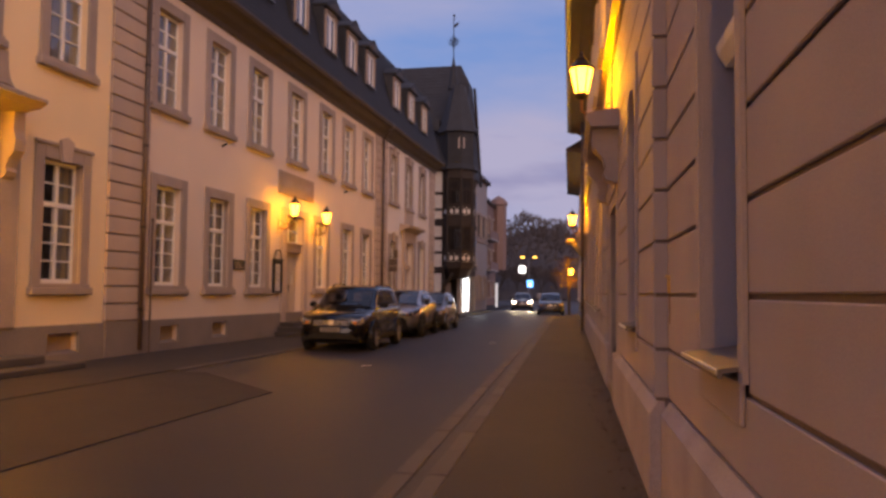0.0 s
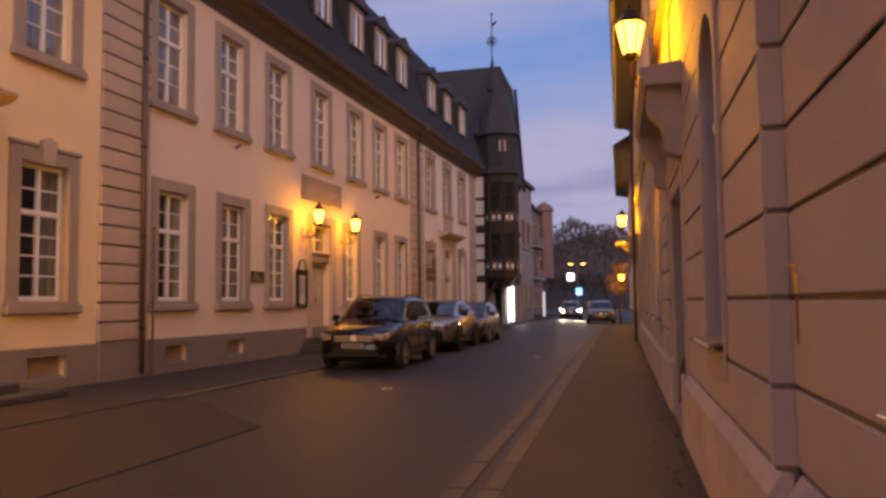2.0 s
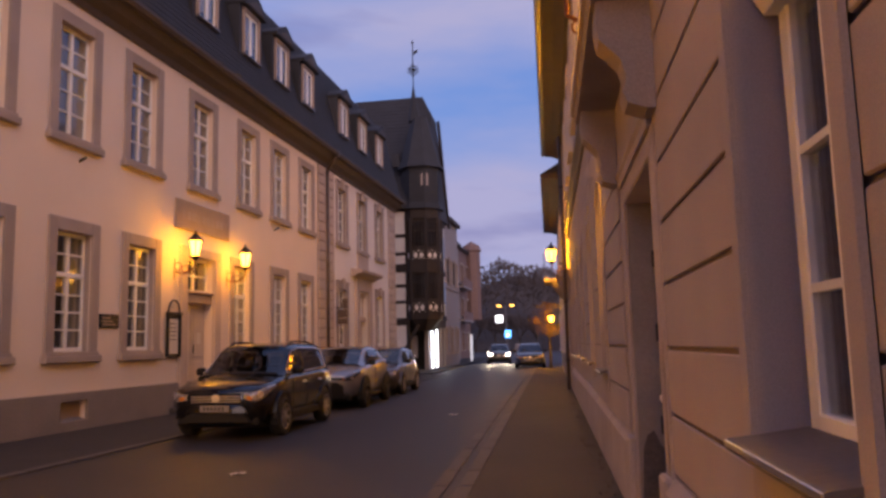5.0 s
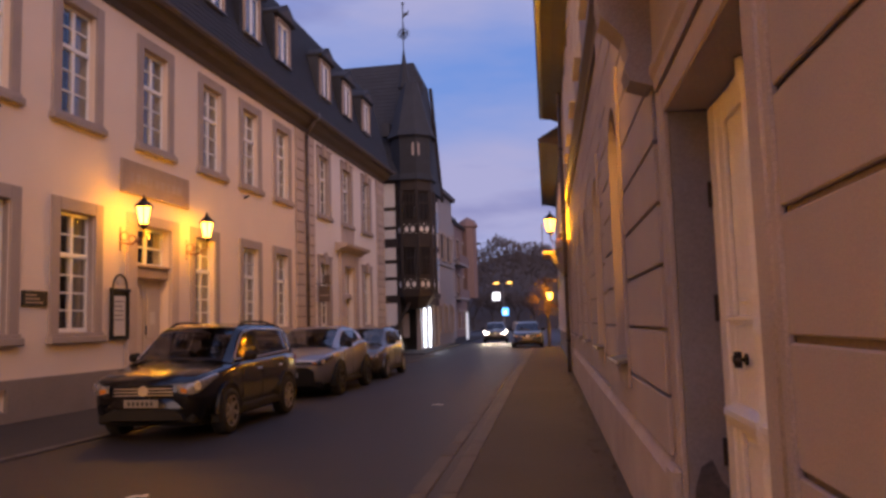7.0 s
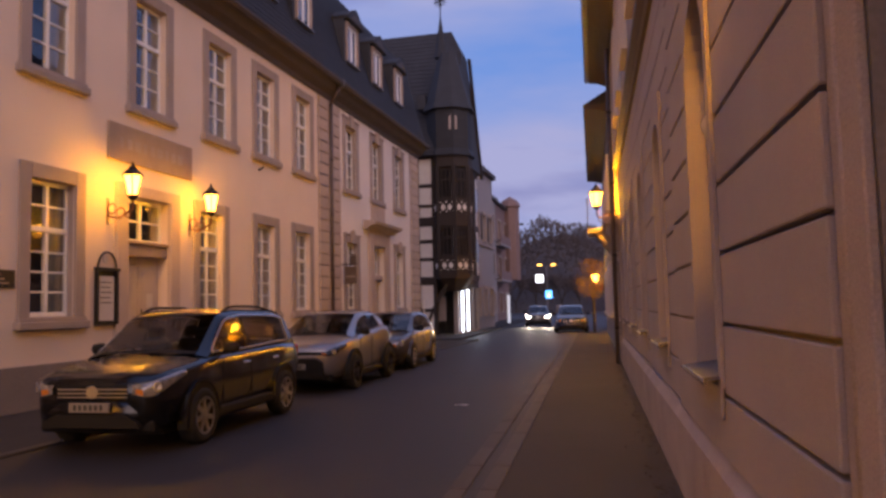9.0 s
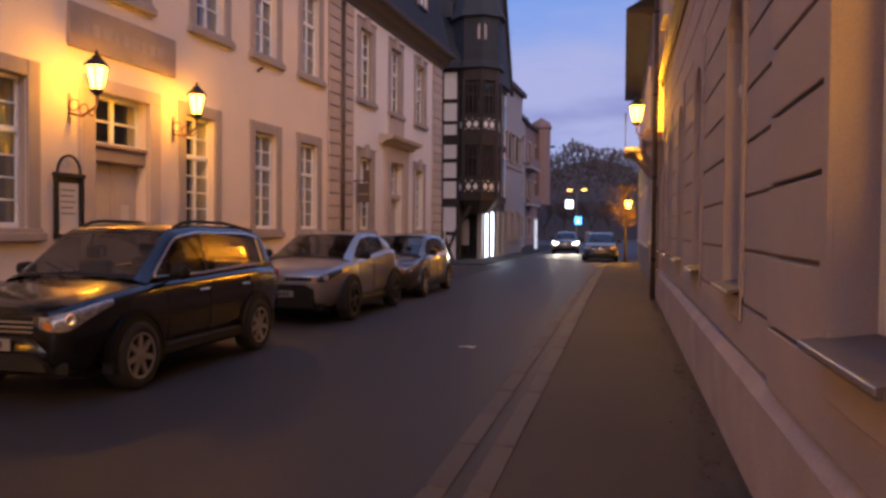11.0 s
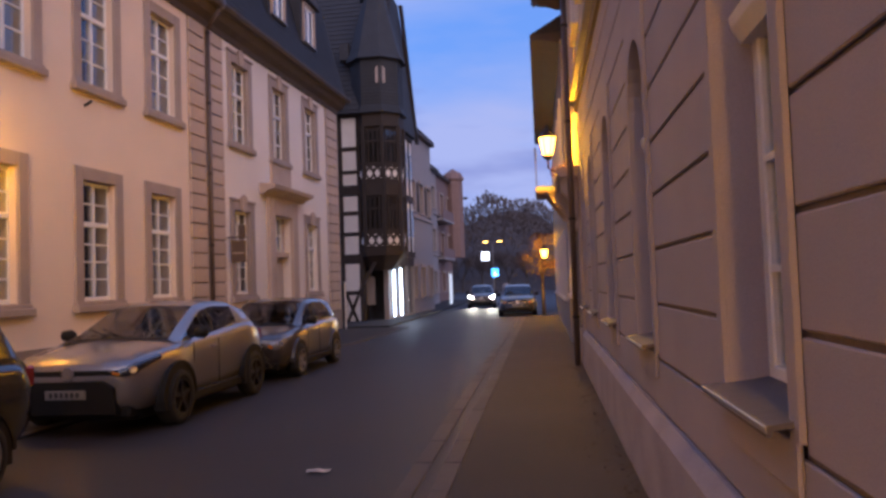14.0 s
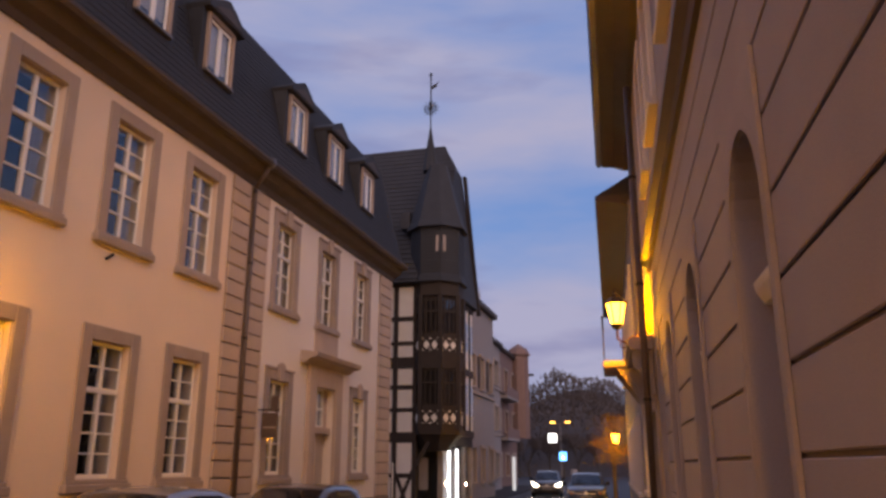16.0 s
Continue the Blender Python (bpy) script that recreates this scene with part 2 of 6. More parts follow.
def box(bm, x0, x1, y0, y1, z0, z1):
    v = [bm.verts.new((x, y, z)) for x in sorted((x0, x1)) for y in sorted((y0, y1)) for z in sorted((z0, z1))]
    for f in ((0, 1, 3, 2), (4, 6, 7, 5), (0, 4, 5, 1), (2, 3, 7, 6), (0, 2, 6, 4), (1, 5, 7, 3)):
        bm.faces.new([v[i] for i in f])
    return bm


def cube(x0, x1, y0, y1, z0, z1, bevel=0.0):
    bm = box(bmesh.new(), x0, x1, y0, y1, z0, z1)
    if bevel:
        bmesh.ops.bevel(bm, geom=bm.edges[:], offset=bevel, segments=1, affect="EDGES", clamp_overlap=True)
    return bm


def prism(bm, outline, axis, a, b):
    """Extrude an outline (pairs) along axis from a to b. Outline pairs are the other two axes in x, y, z order."""
    def at(p, d):
        return {"x": (d, p[0], p[1]), "y": (p[0], d, p[1]), "z": (p[0], p[1], d)}[axis]
    lo = [bm.verts.new(at(p, a)) for p in outline]
    hi = [bm.verts.new(at(p, b)) for p in outline]
    n = len(outline)
    for i in range(n):
        bm.faces.new((lo[i], lo[(i + 1) % n], hi[(i + 1) % n], hi[i]))
    bm.faces.new(lo[::-1])
    bm.faces.new(hi)
    bmesh.ops.recalc_face_normals(bm, faces=bm.faces[:])
    return bm


def rod(bm, p, q, r, n=8, r2=None):
    """A straight round bar from p to q."""
    p, q = Vector(p), Vector(q)
    turn = (q - p).to_track_quat("Z", "Y").to_matrix()
    r2 = r if r2 is None else r2
    rings = []
    for c, rad in ((p, r), (q, r2)):
        rings.append([bm.verts.new(c + turn @ Vector((rad * math.cos(6.2832 * i / n), rad * math.sin(6.2832 * i / n), 0))) for i in range(n)])
    for i in range(n):
        bm.faces.new((rings[0][i], rings[0][(i + 1) % n], rings[1][(i + 1) % n], rings[1][i]))
    bm.faces.new(rings[0][::-1])
    bm.faces.new(rings[1])
    return bm


def lathe(bm, profile, n=12, axis="z", at=(0, 0, 0), phase=0.0, caps=True):
    """Turn a profile of (radius, height) round an axis through at."""
    rings = []
    for r, h in profile:
        ring = []
        for i in range(n):
            a = 6.28318 * i / n + phase
            c, s = r * math.cos(a), r * math.sin(a)
            p = (c, s, h) if axis == "z" else (h, c, s)
            ring.append(bm.verts.new((p[0] + at[0], p[1] + at[1], p[2] + at[2])))
        rings.append(ring)
    for a, b in zip(rings, rings[1:]):
        for i in range(n):
            bm.faces.new((a[i], a[(i + 1) % n], b[(i + 1) % n], b[i]))
    if caps:
        bm.faces.new(rings[0][::-1])
        bm.faces.new(rings[-1])
    bmesh.ops.recalc_face_normals(bm, faces=bm.faces[:])
    return bm


def mesh_of(name, bm, material, smooth=False):
    me = bpy.data.meshes.new(name)
    bm.to_mesh(me)
    bm.free()
    me.materials.append(material)
    if smooth:
        for p in me.polygons:
            p.use_smooth = True
    return me


def part(name, bm, material, parent, label="", smooth=False):
    ob = new(name, mesh_of(name, bm, material, smooth))
    ob.parent = parent
    if label:
        tagged(ob, label)
    return ob


def structure(name, bm, material, label="", m=None, category=""):
    ob = new(name, mesh_of(name, bm, material))
    if m is not None:
        ob.matrix_world = m
    return tagged(ob, label, category, kind="structure")


def thing(name, label, category, m, group="", kind=""):
    ob = new(name)
    ob.matrix_world = m
    ob.empty_display_size = 0.2
    return tagged(ob, label, category, group, kind)


def wall_sheet(side, u0, u1, z0, z1, thick, holes):
    """A wall with its outer face in the plane x = 0, running along y, pierced by holes (u0, u1, z0, z1, arch rise)."""
    bm = bmesh.new()
    us = sorted({u0, u1, *[h[0] for h in holes], *[h[1] for h in holes]})
    zs = sorted({z0, z1, *[h[2] for h in holes], *[h[3] for h in holes], *[h[3] + h[4] for h in holes if h[4]]})
    back = -side * thick

    def quad(a, b, c, d):
        bm.faces.new([bm.verts.new(p) for p in (a, b, c, d)])
    for ua, ub in zip(us, us[1:]):
        for za, zb in zip(zs, zs[1:]):
            um, zm = (ua + ub) / 2, (za + zb) / 2
            hit = [h for h in holes if h[0] < um < h[1] and h[2] < zm < h[3] + h[4]]
            if hit and (zm < hit[0][3] or not hit[0][4]):
                continue
            if hit:
                h = hit[0]
                n = 10
                for i in range(n):
                    a0, a1 = math.pi * i / n, math.pi * (i + 1) / n
                    c, r = (h[0] + h[1]) / 2, (h[1] - h[0]) / 2
                    ya, yb = c - r * math.cos(a0), c - r * math.cos(a1)
                    ha, hb = h[3] + h[4] * math.sin(a0), h[3] + h[4] * math.sin(a1)
                    for x in (0, back):
                        quad((x, ya, ha), (x, yb, hb), (x, yb, zb), (x, ya, zb))
                    quad((0, ya, ha), (0, yb, hb), (back, yb, hb), (back, ya, ha))
                continue
            for x in (0, back):
                quad((x, ua, za), (x, ub, za), (x, ub, zb), (x, ua, zb))
    for h in holes:
        quad((0, h[0], h[2]), (back, h[0], h[2]), (back, h[0], h[3]), (0, h[0], h[3]))
        quad((0, h[1], h[2]), (back, h[1], h[2]), (back, h[1], h[3]), (0, h[1], h[3]))
        quad((0, h[0], h[2]), (back, h[0], h[2]), (back, h[1], h[2]), (0, h[1], h[2]))
        if not h[4]:
            quad((0, h[0], h[3]), (back, h[0], h[3]), (back, h[1], h[3]), (0, h[1], h[3]))
    quad((0, u0, z0), (back, u0, z0), (back, u0, z1), (0, u0, z1))
    quad((0, u1, z0), (back, u1, z0), (back, u1, z1), (0, u1, z1))
    quad((0, u0, z1), (back, u0, z1), (back, u1, z1), (0, u1, z1))
    return bm


def shift(x, y, z):
    return Matrix.Translation((x, y, z))


LEFT_X = -10.0
LF = shift(LEFT_X, 0, 0)
RF = shift(0.966, 4.72, 0) @ pose(0, 0, 0, 0, 0, 2.9)

def curve(pts, y, soft=0.1):
    """A softened run through (y, value) points."""
    total = 0.0
    for k in range(-3, 4):
        v = y + soft * k / 3
        if v <= pts[0][0]:
            total += pts[0][1]
            continue
        for (a, p), (b, q) in zip(pts, pts[1:]):
            if v <= b:
                total += p + (q - p) * (v - a) / (b - a)
                break
        else:
            total += pts[-1][1]
    return total / 7


def patch(rows, thick=0.0):
    """A skin over a grid of points, thickened inwards if asked."""
    bm = bmesh.new()
    vs = [[bm.verts.new(p) for p in r] for r in rows]
    for a, b in zip(vs, vs[1:]):
        for i in range(len(a) - 1):
            bm.faces.new((a[i], a[i + 1], b[i + 1], b[i]))
    bmesh.ops.remove_doubles(bm, verts=bm.verts[:], dist=0.0008)
    bmesh.ops.recalc_face_normals(bm, faces=bm.faces[:])
    if thick:
        bmesh.ops.solidify(bm, geom=bm.faces[:], thickness=thick)
    return bm


# ---- ground ----
gb = bmesh.new()
box(gb, -600, 600, -300, 900, -0.4, 0.0)
structure("ground", gb, M_ASPHALT, "dark worn asphalt street surface")

wb = box(bmesh.new(), -1.6, 0.3, -18, 46, -0.1, 0.028)
walk_right = structure("pavement_east", wb, M_WALK, "dark asphalt footway along the rusticated wall", RF)
lb = box(bmesh.new(), -0.1, 2.8, -18, 43.7, -0.1, 0.028)
bb = prism(bmesh.new(), [(-7.2, -18), (-4.05, -18), (-4.2, 8.1), (-6.5, 10.3), (-7.2, 10.3)], "z", -0.1, 0.012)
structure("pavement_bay", bb, M_FLAG, "grey paved build-out before the parking lane")
walk_left = structure("pavement_west", lb, M_FLAG, "grey footway in front of the cream building", LF)
lb2 = box(bmesh.new(), 0, 3.2, 0, 45, -0.1, 0.08)
structure("pavement_far", lb2, M_FLAG, "grey footway past the shop front", shift(-11.2, 43.7, 0) @ pose(0, 0, 0, 0, 0, 3))

# ---- west building ----
U_WIN = [(9.95, 11.55), (13.6, 15.2), (16.12, 17.72), (18.62, 20.22), (21.53, 23.13), (24.42, 26.02), (26.93, 28.53), (29.5, 31.1)]
V_WIN = [(33.75, 35.4), (36.72, 38.4), (39.75, 41.4)]
G_WIN = [(9.92, 11.56), (13.72, 15.3), (16.22, 17.84), (18.66, 20.28), (24.05, 25.6), (26.95, 28.5), (29.42, 31.0)]
W_WIN = [(33.75, 35.4), (39.75, 41.3)]
SUR = 0.26
vents = [(10.38, 11.3), (14.2, 15.05), (16.7, 17.55), (26.9, 27.7)]
holes = [(a + SUR, b - SUR, 6.02, 8.36, 0) for a, b in U_WIN + V_WIN]
holes += [(a + SUR, b - SUR, 1.6, 4.04, 0) for a, b in G_WIN + W_WIN]
holes += [(a, b, 0.2, 0.62, 0) for a, b in vents] + [(7.65, 8.75, 6.02, 8.36, 0)]
holes += [(21.5, 23.0, 0.5, 4.05, 0), (36.85, 38.35, 0.5, 4.1, 0)]
# corner stretch: part of its yellow is lamp glow put into the plaster
structure("wall_west_corner", wall_sheet(1, -18, 12.1, 0, 9.0, 0.45, [h for h in holes if h[1] < 12.1]), M_OCHRE, "yellow rendered front of the neighbouring house, lamp glow in its colour", LF)
west = structure("wall_west", wall_sheet(1, 12.1, 33.4, 0, 9.0, 0.45, [h for h in holes if 12.1 < h[1] < 33.4]), M_CREAM, "cream rendered front of a long two-storey town house", LF)
west2 = structure("wall_west_annex", wall_sheet(1, 33.4, 43.75, 0, 9.0, 0.45, [h for h in holes if h[0] > 33.4]), M_CREAM2, "white rendered front of the annex", LF)
# back wall and floor: indoor shade is put into their colour
structure("interior_wall", box(bmesh.new(), -3.2, -3.0, -18, 43.7, 0, 9), M_DARK, "near-black back wall standing in for unlit rooms behind the windows", LF)
structure("interior_floor", box(bmesh.new(), -3.0, -0.45, -18, 43.7, 4.6, 4.9), M_DARK, "floor between the storeys, coloured near-black as room shade", LF)
structure("gable_end", box(bmesh.new(), -9, 0, -18.3, -18.0, 0, 13), M_CREAM, "plain end wall", LF)

# plinth with vents
pb = bmesh.new()
cuts = [-18.0] + [c for v in vents for c in v] + [43.75]
for a, b in zip(cuts[0::2], cuts[1::2]):
    box(pb, 0, 0.07, a, b, 0.0, 0.78)
for a, b in vents:
    box(pb, 0, 0.07, a, b, 0.0, 0.2)
    box(pb, 0, 0.07, a, b, 0.62, 0.78)
box(pb, 0.07, 0.095, 12.1, 13.6, 0.0, 0.785)
plinth = structure("plinth_west", pb, M_PLINTH, "dark grey stone plinth with cellar vents", LF)
for a, b in vents:
    v = thing("cellar_vent", "recessed cellar opening closed with a dusty pale panel", "vent", LF @ shift(0, (a + b) / 2, 0.22), "cellar vents")
    h = (b - a) / 2
    part("backing", cube(-0.14, -0.12, -h, h, -0.02, 0.4), M_CARVED, v)
    part("sill_slab", prism(bmesh.new(), [(-0.12, -0.02), (0.05, -0.02), (0.05, 0.0), (-0.12, 0.05)], "y", -h + 0.004, h - 0.004), M_PLINTH, v)


def sash_window(name, label, w, z0, z1, sur_top, sill_drop, transom, rows_low, keystone=False, curtain=True):
    """A timber window in a stone surround, in the plane x = 0 facing +x, centred on y = 0."""
    win = thing(name, label, "window", shift(0, 0, 0), kind="structure")
    h = w / 2
    o = h + SUR
    part("jamb", cube(-0.02, 0.045, -o, -h, z0, z1 + sur_top, 0.012), M_STONE, win)
    part("jamb", cube(-0.02, 0.045, h, o, z0, z1 + sur_top, 0.012), M_STONE, win)
    part("lintel", cube(-0.02, 0.043, -h, h, z1, z1 + sur_top, 0.01), M_STONE, win)
    part("sill", cube(-0.02, 0.13, -o - 0.06, o + 0.06, z0 - sill_drop, z0 - 0.07, 0.02), M_STONE, win)
    part("sill_moulding", cube(-0.02, 0.08, -o - 0.02, o + 0.02, z0 - 0.07, z0, 0.012), M_STONE, win)
    if keystone:
        kb = prism(bmesh.new(), [(-0.12, 0), (0.12, 0), (0.19, 0.42), (0, 0.5), (-0.19, 0.42)], "x", 0.04, 0.1)
        ks = part("keystone", kb, M_QUOIN, win, "carved sandstone keystone")
        ks.location = (0, 0, z1 - 0.02)
        for s in (-1, 1):
            part("cap", cube(0.0, 0.08, min(s * 0.2, s * (o + 0.03)), max(s * 0.2, s * (o + 0.03)), z1 + sur_top, z1 + sur_top + 0.07, 0.012), M_STONE, win)
    fx0, fx1 = -0.2, -0.13
    for s in (-1, 1):
        part("reveal", cube(-0.3, -0.021, min(s * h, s * (h - 0.006)), max(s * h, s * (h - 0.006)), z0, z1), M_STONE, win)
    part("reveal", cube(-0.3, -0.021, -h + 0.006, h - 0.006, z1 - 0.006, z1), M_STONE, win)
    part("reveal", cube(-0.3, -0.021, -h + 0.006, h - 0.006, z0, z0 + 0.006), M_STONE, win)
    h -= 0.006
    for s in (-1, 1):
        part("frame", cube(fx0, fx1, min(s * h, s * (h - 0.062)), max(s * h, s * (h - 0.062)), z0 + 0.006, z1 - 0.006, 0.008), M_WHITE, win)
    part("frame", cube(fx0, fx1, -h + 0.062, h - 0.062, z0, z0 + 0.09, 0.008), M_WHITE, win)
    part("frame", cube(fx0, fx1, -h + 0.062, h - 0.062, z1 - 0.08, z1, 0.008), M_WHITE, win)
    zt = z0 + (z1 - z0) * transom
    part("transom", cube(fx0, fx1 + 0.03, -h + 0.062, h - 0.062, zt - 0.05, zt + 0.05, 0.01), M_WHITE, win)
    part("mullion", cube(fx0, fx1 + 0.015, -0.04, 0.04, z0 + 0.09, zt - 0.05, 0.008), M_WHITE, win)
    part("mullion", cube(fx0, fx1 + 0.015, -0.04, 0.04, zt + 0.05, z1 - 0.08, 0.008), M_WHITE, win)
    for za, zb, n in ((z0 + 0.09, zt - 0.05, rows_low), (zt + 0.05, z1 - 0.08, 2)):
        for i in range(1, n):
            z = za + (zb - za) * i / n
            for s in (-1, 1):
                part("glazing_bar", cube(fx0 + 0.01, fx1, min(s * 0.04, s * (h - 0.062)), max(s * 0.04, s * (h - 0.062)), z - 0.016, z + 0.016), M_WHITE, win)
        for s in (-1, 1):
            p = part("pane", cube(-0.168, -0.162, min(s * 0.04, s * (h - 0.062)), max(s * 0.04, s * (h - 0.062)), za, zb), M_GLASS, win)
            p.visible_shadow = False
    if curtain:
        for s in (-1, 1):
            cb = bmesh.new()
            n = 18
            wd = h * (0.62 if curtain == "half" else 0.98)
            lo = hi = None
            for i in range(n + 1):
                y = s * (h - wd * i / n)
                x = -0.42 + 0.025 * math.sin(i * 1.9)
                a, b = cb.verts.new((x, y, z0 + 0.02)), cb.verts.new((x, y, z1 - 0.02))
                if lo:
                    cb.faces.new((lo, a, b, hi))
                lo, hi = a, b
            part("curtain", cb, M_CURTAIN, win, "pale sheer curtain")
    return win


def place(template, spots):
    for i, m in enumerate(spots):
        if i == 0:
            template.matrix_world = m
        else:
            copy_thing(template, m)


mid = [(a + b) / 2 for a, b in U_WIN]
up = sash_window("window_1", "white upper sash window with pale curtains in a grey stone surround", 1.1, 6.02, 8.36, 0.26, 0.22, 0.62, 3, curtain=True)
place(up, [LF @ shift(0, u, 0) for u in (mid[0], mid[1], mid[2], 8.2)])
up2 = sash_window("window_2", "white upper sash window in a grey stone surround", 1.1, 6.02, 8.36, 0.26, 0.22, 0.62, 3, curtain="half")
place(up2, [LF @ shift(0, u, 0) for u in mid[3:]])
gmid = [(a + b) / 2 for a, b in G_WIN]
gw = sash_window("window_3", "tall white ground-floor window in a grey stone surround", 1.1, 1.6, 4.04, 0.26, 0.22, 0.64, 4, curtain="half")
place(gw, [LF @ shift(0, u, 0) for u in gmid[1:]])
g0 = sash_window("window_4", "tall white window with a carved keystone in a stone surround", 1.1, 1.6, 4.04, 0.26, 0.22, 0.64, 4, keystone=True, curtain="half")
place(g0, [LF @ shift(0, gmid[0], 0)] + [LF @ shift(0, (a + b) / 2, 0) for a, b in W_WIN])
vw = sash_window("window_5", "narrow white upper window with a carved keystone in grey stone", 1.12, 6.02, 8.36, 0.26, 0.22, 0.62, 3, keystone=True, curtain="half")
place(vw, [LF @ shift(0, (a + b) / 2, 0) for a, b in V_WIN])

# cornice, gutter and mansard
ub = prism(bmesh.new(), [(0, 8.86), (0.05, 8.86), (0.1, 9.0), (0.3, 9.12), (0.42, 9.3), (0.5, 9.32), (0.5, 9.42), (0, 9.42)], "y", -18, 43.9)
structure("cornice_west", ub, M_EAVE, "brown painted timber eaves cornice", LF)
gt = prism(bmesh.new(), [(0.5, 9.3), (0.58, 9.3), (0.64, 9.38), (0.64, 9.46), (0.5, 9.46)], "y", -18, 43.9)
structure("gutter_west", gt, M_EAVE, "brown painted eaves gutter", LF)
mb = prism(bmesh.new(), [(0.48, 9.43), (0.28, 9.75), (-0.12, 11.3), (-0.72, 13.7), (-0.9, 13.85), (-5.0, 14.95), (-9, 12.5), (-9, 9.43)], "y", -18, 44.2)
roof_w = structure("roof_west", mb, M_SLATE, "dark slate mansard roof", LF)
# slate courses on the mansard slope
sl = bmesh.new()
for i in range(22):
    t = i / 22.0
    z = 9.8 + 3.85 * t
    x = 0.265 - 0.98 * t
    box(sl, x - 0.12, x + 0.012, -18, 43.9, z, z + 0.03)
tagged(part("slate_courses", sl, M_SLATE, roof_w), kind="stuff")


def dormer():
    d = thing("dormer", "slate-clad dormer with a white casement and pointed hood", "dormer", shift(0, 0, 0), "dormers along the mansard")
    for s in (-1, 1):
        part("cheek", cube(-1.3, -0.04, s * 0.72 - 0.09, s * 0.72 + 0.09, 10.2, 12.35), M_SLATE, d)
    part("apron", cube(-0.6, -0.03, -0.63, 0.63, 10.1, 10.72), M_SLATE, d)
    part("sill", cube(-0.1, 0.07, -0.62, 0.62, 10.72, 10.8, 0.015), M_ZINC, d)
    for s in (-1, 1):
        part("frame", cube(-0.1, 0.02, s * 0.545 - 0.055, s * 0.545 + 0.055, 10.8, 12.3, 0.01), M_CARVED, d)
    part("frame", cube(-0.1, 0.02, -0.49, 0.49, 12.2, 12.32, 0.01), M_STONE, d)
    for s in (-1, 1):
        part("sash", cube(-0.08, -0.04, s * 0.245 - 0.235, s * 0.245 - 0.175, 10.8, 12.2), M_WHITE, d)
        part("sash", cube(-0.08, -0.04, s * 0.245 + 0.175, s * 0.245 + 0.235, 10.8, 12.2), M_WHITE, d)
        part("sash", cube(-0.08, -0.042, s * 0.245 - 0.175, s * 0.245 + 0.175, 12.12, 12.2), M_WHITE, d)
        part("sash", cube(-0.08, -0.042, s * 0.245 - 0.175, s * 0.245 + 0.175, 10.8, 10.88), M_WHITE, d)
        p = part("pane", cube(-0.065, -0.06, s * 0.245 - 0.175, s * 0.245 + 0.175, 10.88, 12.12), M_GLASS, d)
        p.visible_shadow = False
    cb = bmesh.new()
    last = None
    for i in range(25):
        y = -0.48 + 0.04 * i
        pr = (cb.verts.new((-0.16 + 0.015 * math.sin(i * 2.1), y, 10.8)), cb.verts.new((-0.16 + 0.015 * math.sin(i * 2.1), y, 12.2)))
        if last:
            cb.faces.new((last[0], pr[0], pr[1], last[1]))
        last = pr
    part("curtain", cb, M_CURTAIN, d, "white gathered curtain")
    arch = [(-0.82, 12.32), (-0.86, 12.42)]
    arch += [(-0.84 + 0.168 * i, 12.44 + 0.46 * (1 - abs(i / 5 - 1) ** 1.25)) for i in range(11)]
    arch += [(0.86, 12.42), (0.82, 12.32)]
    part("hood", prism(bmesh.new(), arch, "x", -1.3, 0.16), M_SLATE, d, "slate-covered pointed hood")
    inner = [(-0.62 + 0.155 * i, 12.37 + 0.3 * (1 - abs(i / 4 - 1) ** 1.25)) for i in range(9)]
    part("tympanum", prism(bmesh.new(), inner, "x", 0.16, 0.18), M_EAVE, d)
    return d


place(dormer(), [LF @ shift(0.1, u, 0) for u in (mid[1], mid[2], mid[3], mid[4], mid[5], mid[6], mid[7], 34.7, 37.6, 40.6, 6.6)])

# quoins in courses
qd = {}


def quoin_stack(u0, u1, zs, name, label):
    q = structure(name, box(bmesh.new(), -0.1, 0.012, u0, u1, 0.78, 8.86), M_GROOVE, label, LF)
    z = zs
    i = 0
    while z < 8.84:
        top = min(z + 0.383, 8.85)
        key = (round(u1 - u0, 2), round(top - z, 2))
        if key not in qd:
            qd[key] = mesh_of("quoin_block", cube(0, 0.065, 0, key[0], 0.016, key[1] - 0.018, 0.012), M_QUOIN)
        ob = new("quoin_block", qd[key])
        ob.parent = q
        ob.location = (0.0, u0, z)
        z = top
        i += 1
    return q


quoin_stack(12.12, 13.58, 0.8, "quoin_1", "beige sandstone quoin strip with deep joints")
quoin_stack(31.5, 32.35, 0.8, "quoin_2", "beige sandstone quoin strip beside a downpipe")
quoin_stack(32.45, 33.38, 0.8, "quoin_3", "beige sandstone quoin strip beside a downpipe")
quoin_stack(42.35, 43.72, 0.8, "quoin_4", "pale sandstone corner quoin strip")


def downpipe(m, top, base, swan, label):
    d = thing("downpipe", label, "pipe", m)
    part("pipe", rod(bmesh.new(), (0.13, 0, base), (0.13, 0, top), 0.055, 10), M_PIPE, d, smooth=True)
    if swan:
        part("swan_neck", rod(bmesh.new(), (0.13, 0, top), (0.5, 0, top + 0.55), 0.055, 10), M_PIPE, d, smooth=True)
        part("hopper", lathe(bmesh.new(), [(0.07, 0), (0.14, 0.12), (0.14, 0.26)], 10, at=(0.52, 0, top + 0.5)), M_ZINC, d)
    z = base + 0.9
    while z < top:
        part("clamp", lathe(bmesh.new(), [(0.068, 0), (0.068, 0.05)], 10, at=(0.13, 0, z)), M_IRON, d)
        z += 1.9
    return d


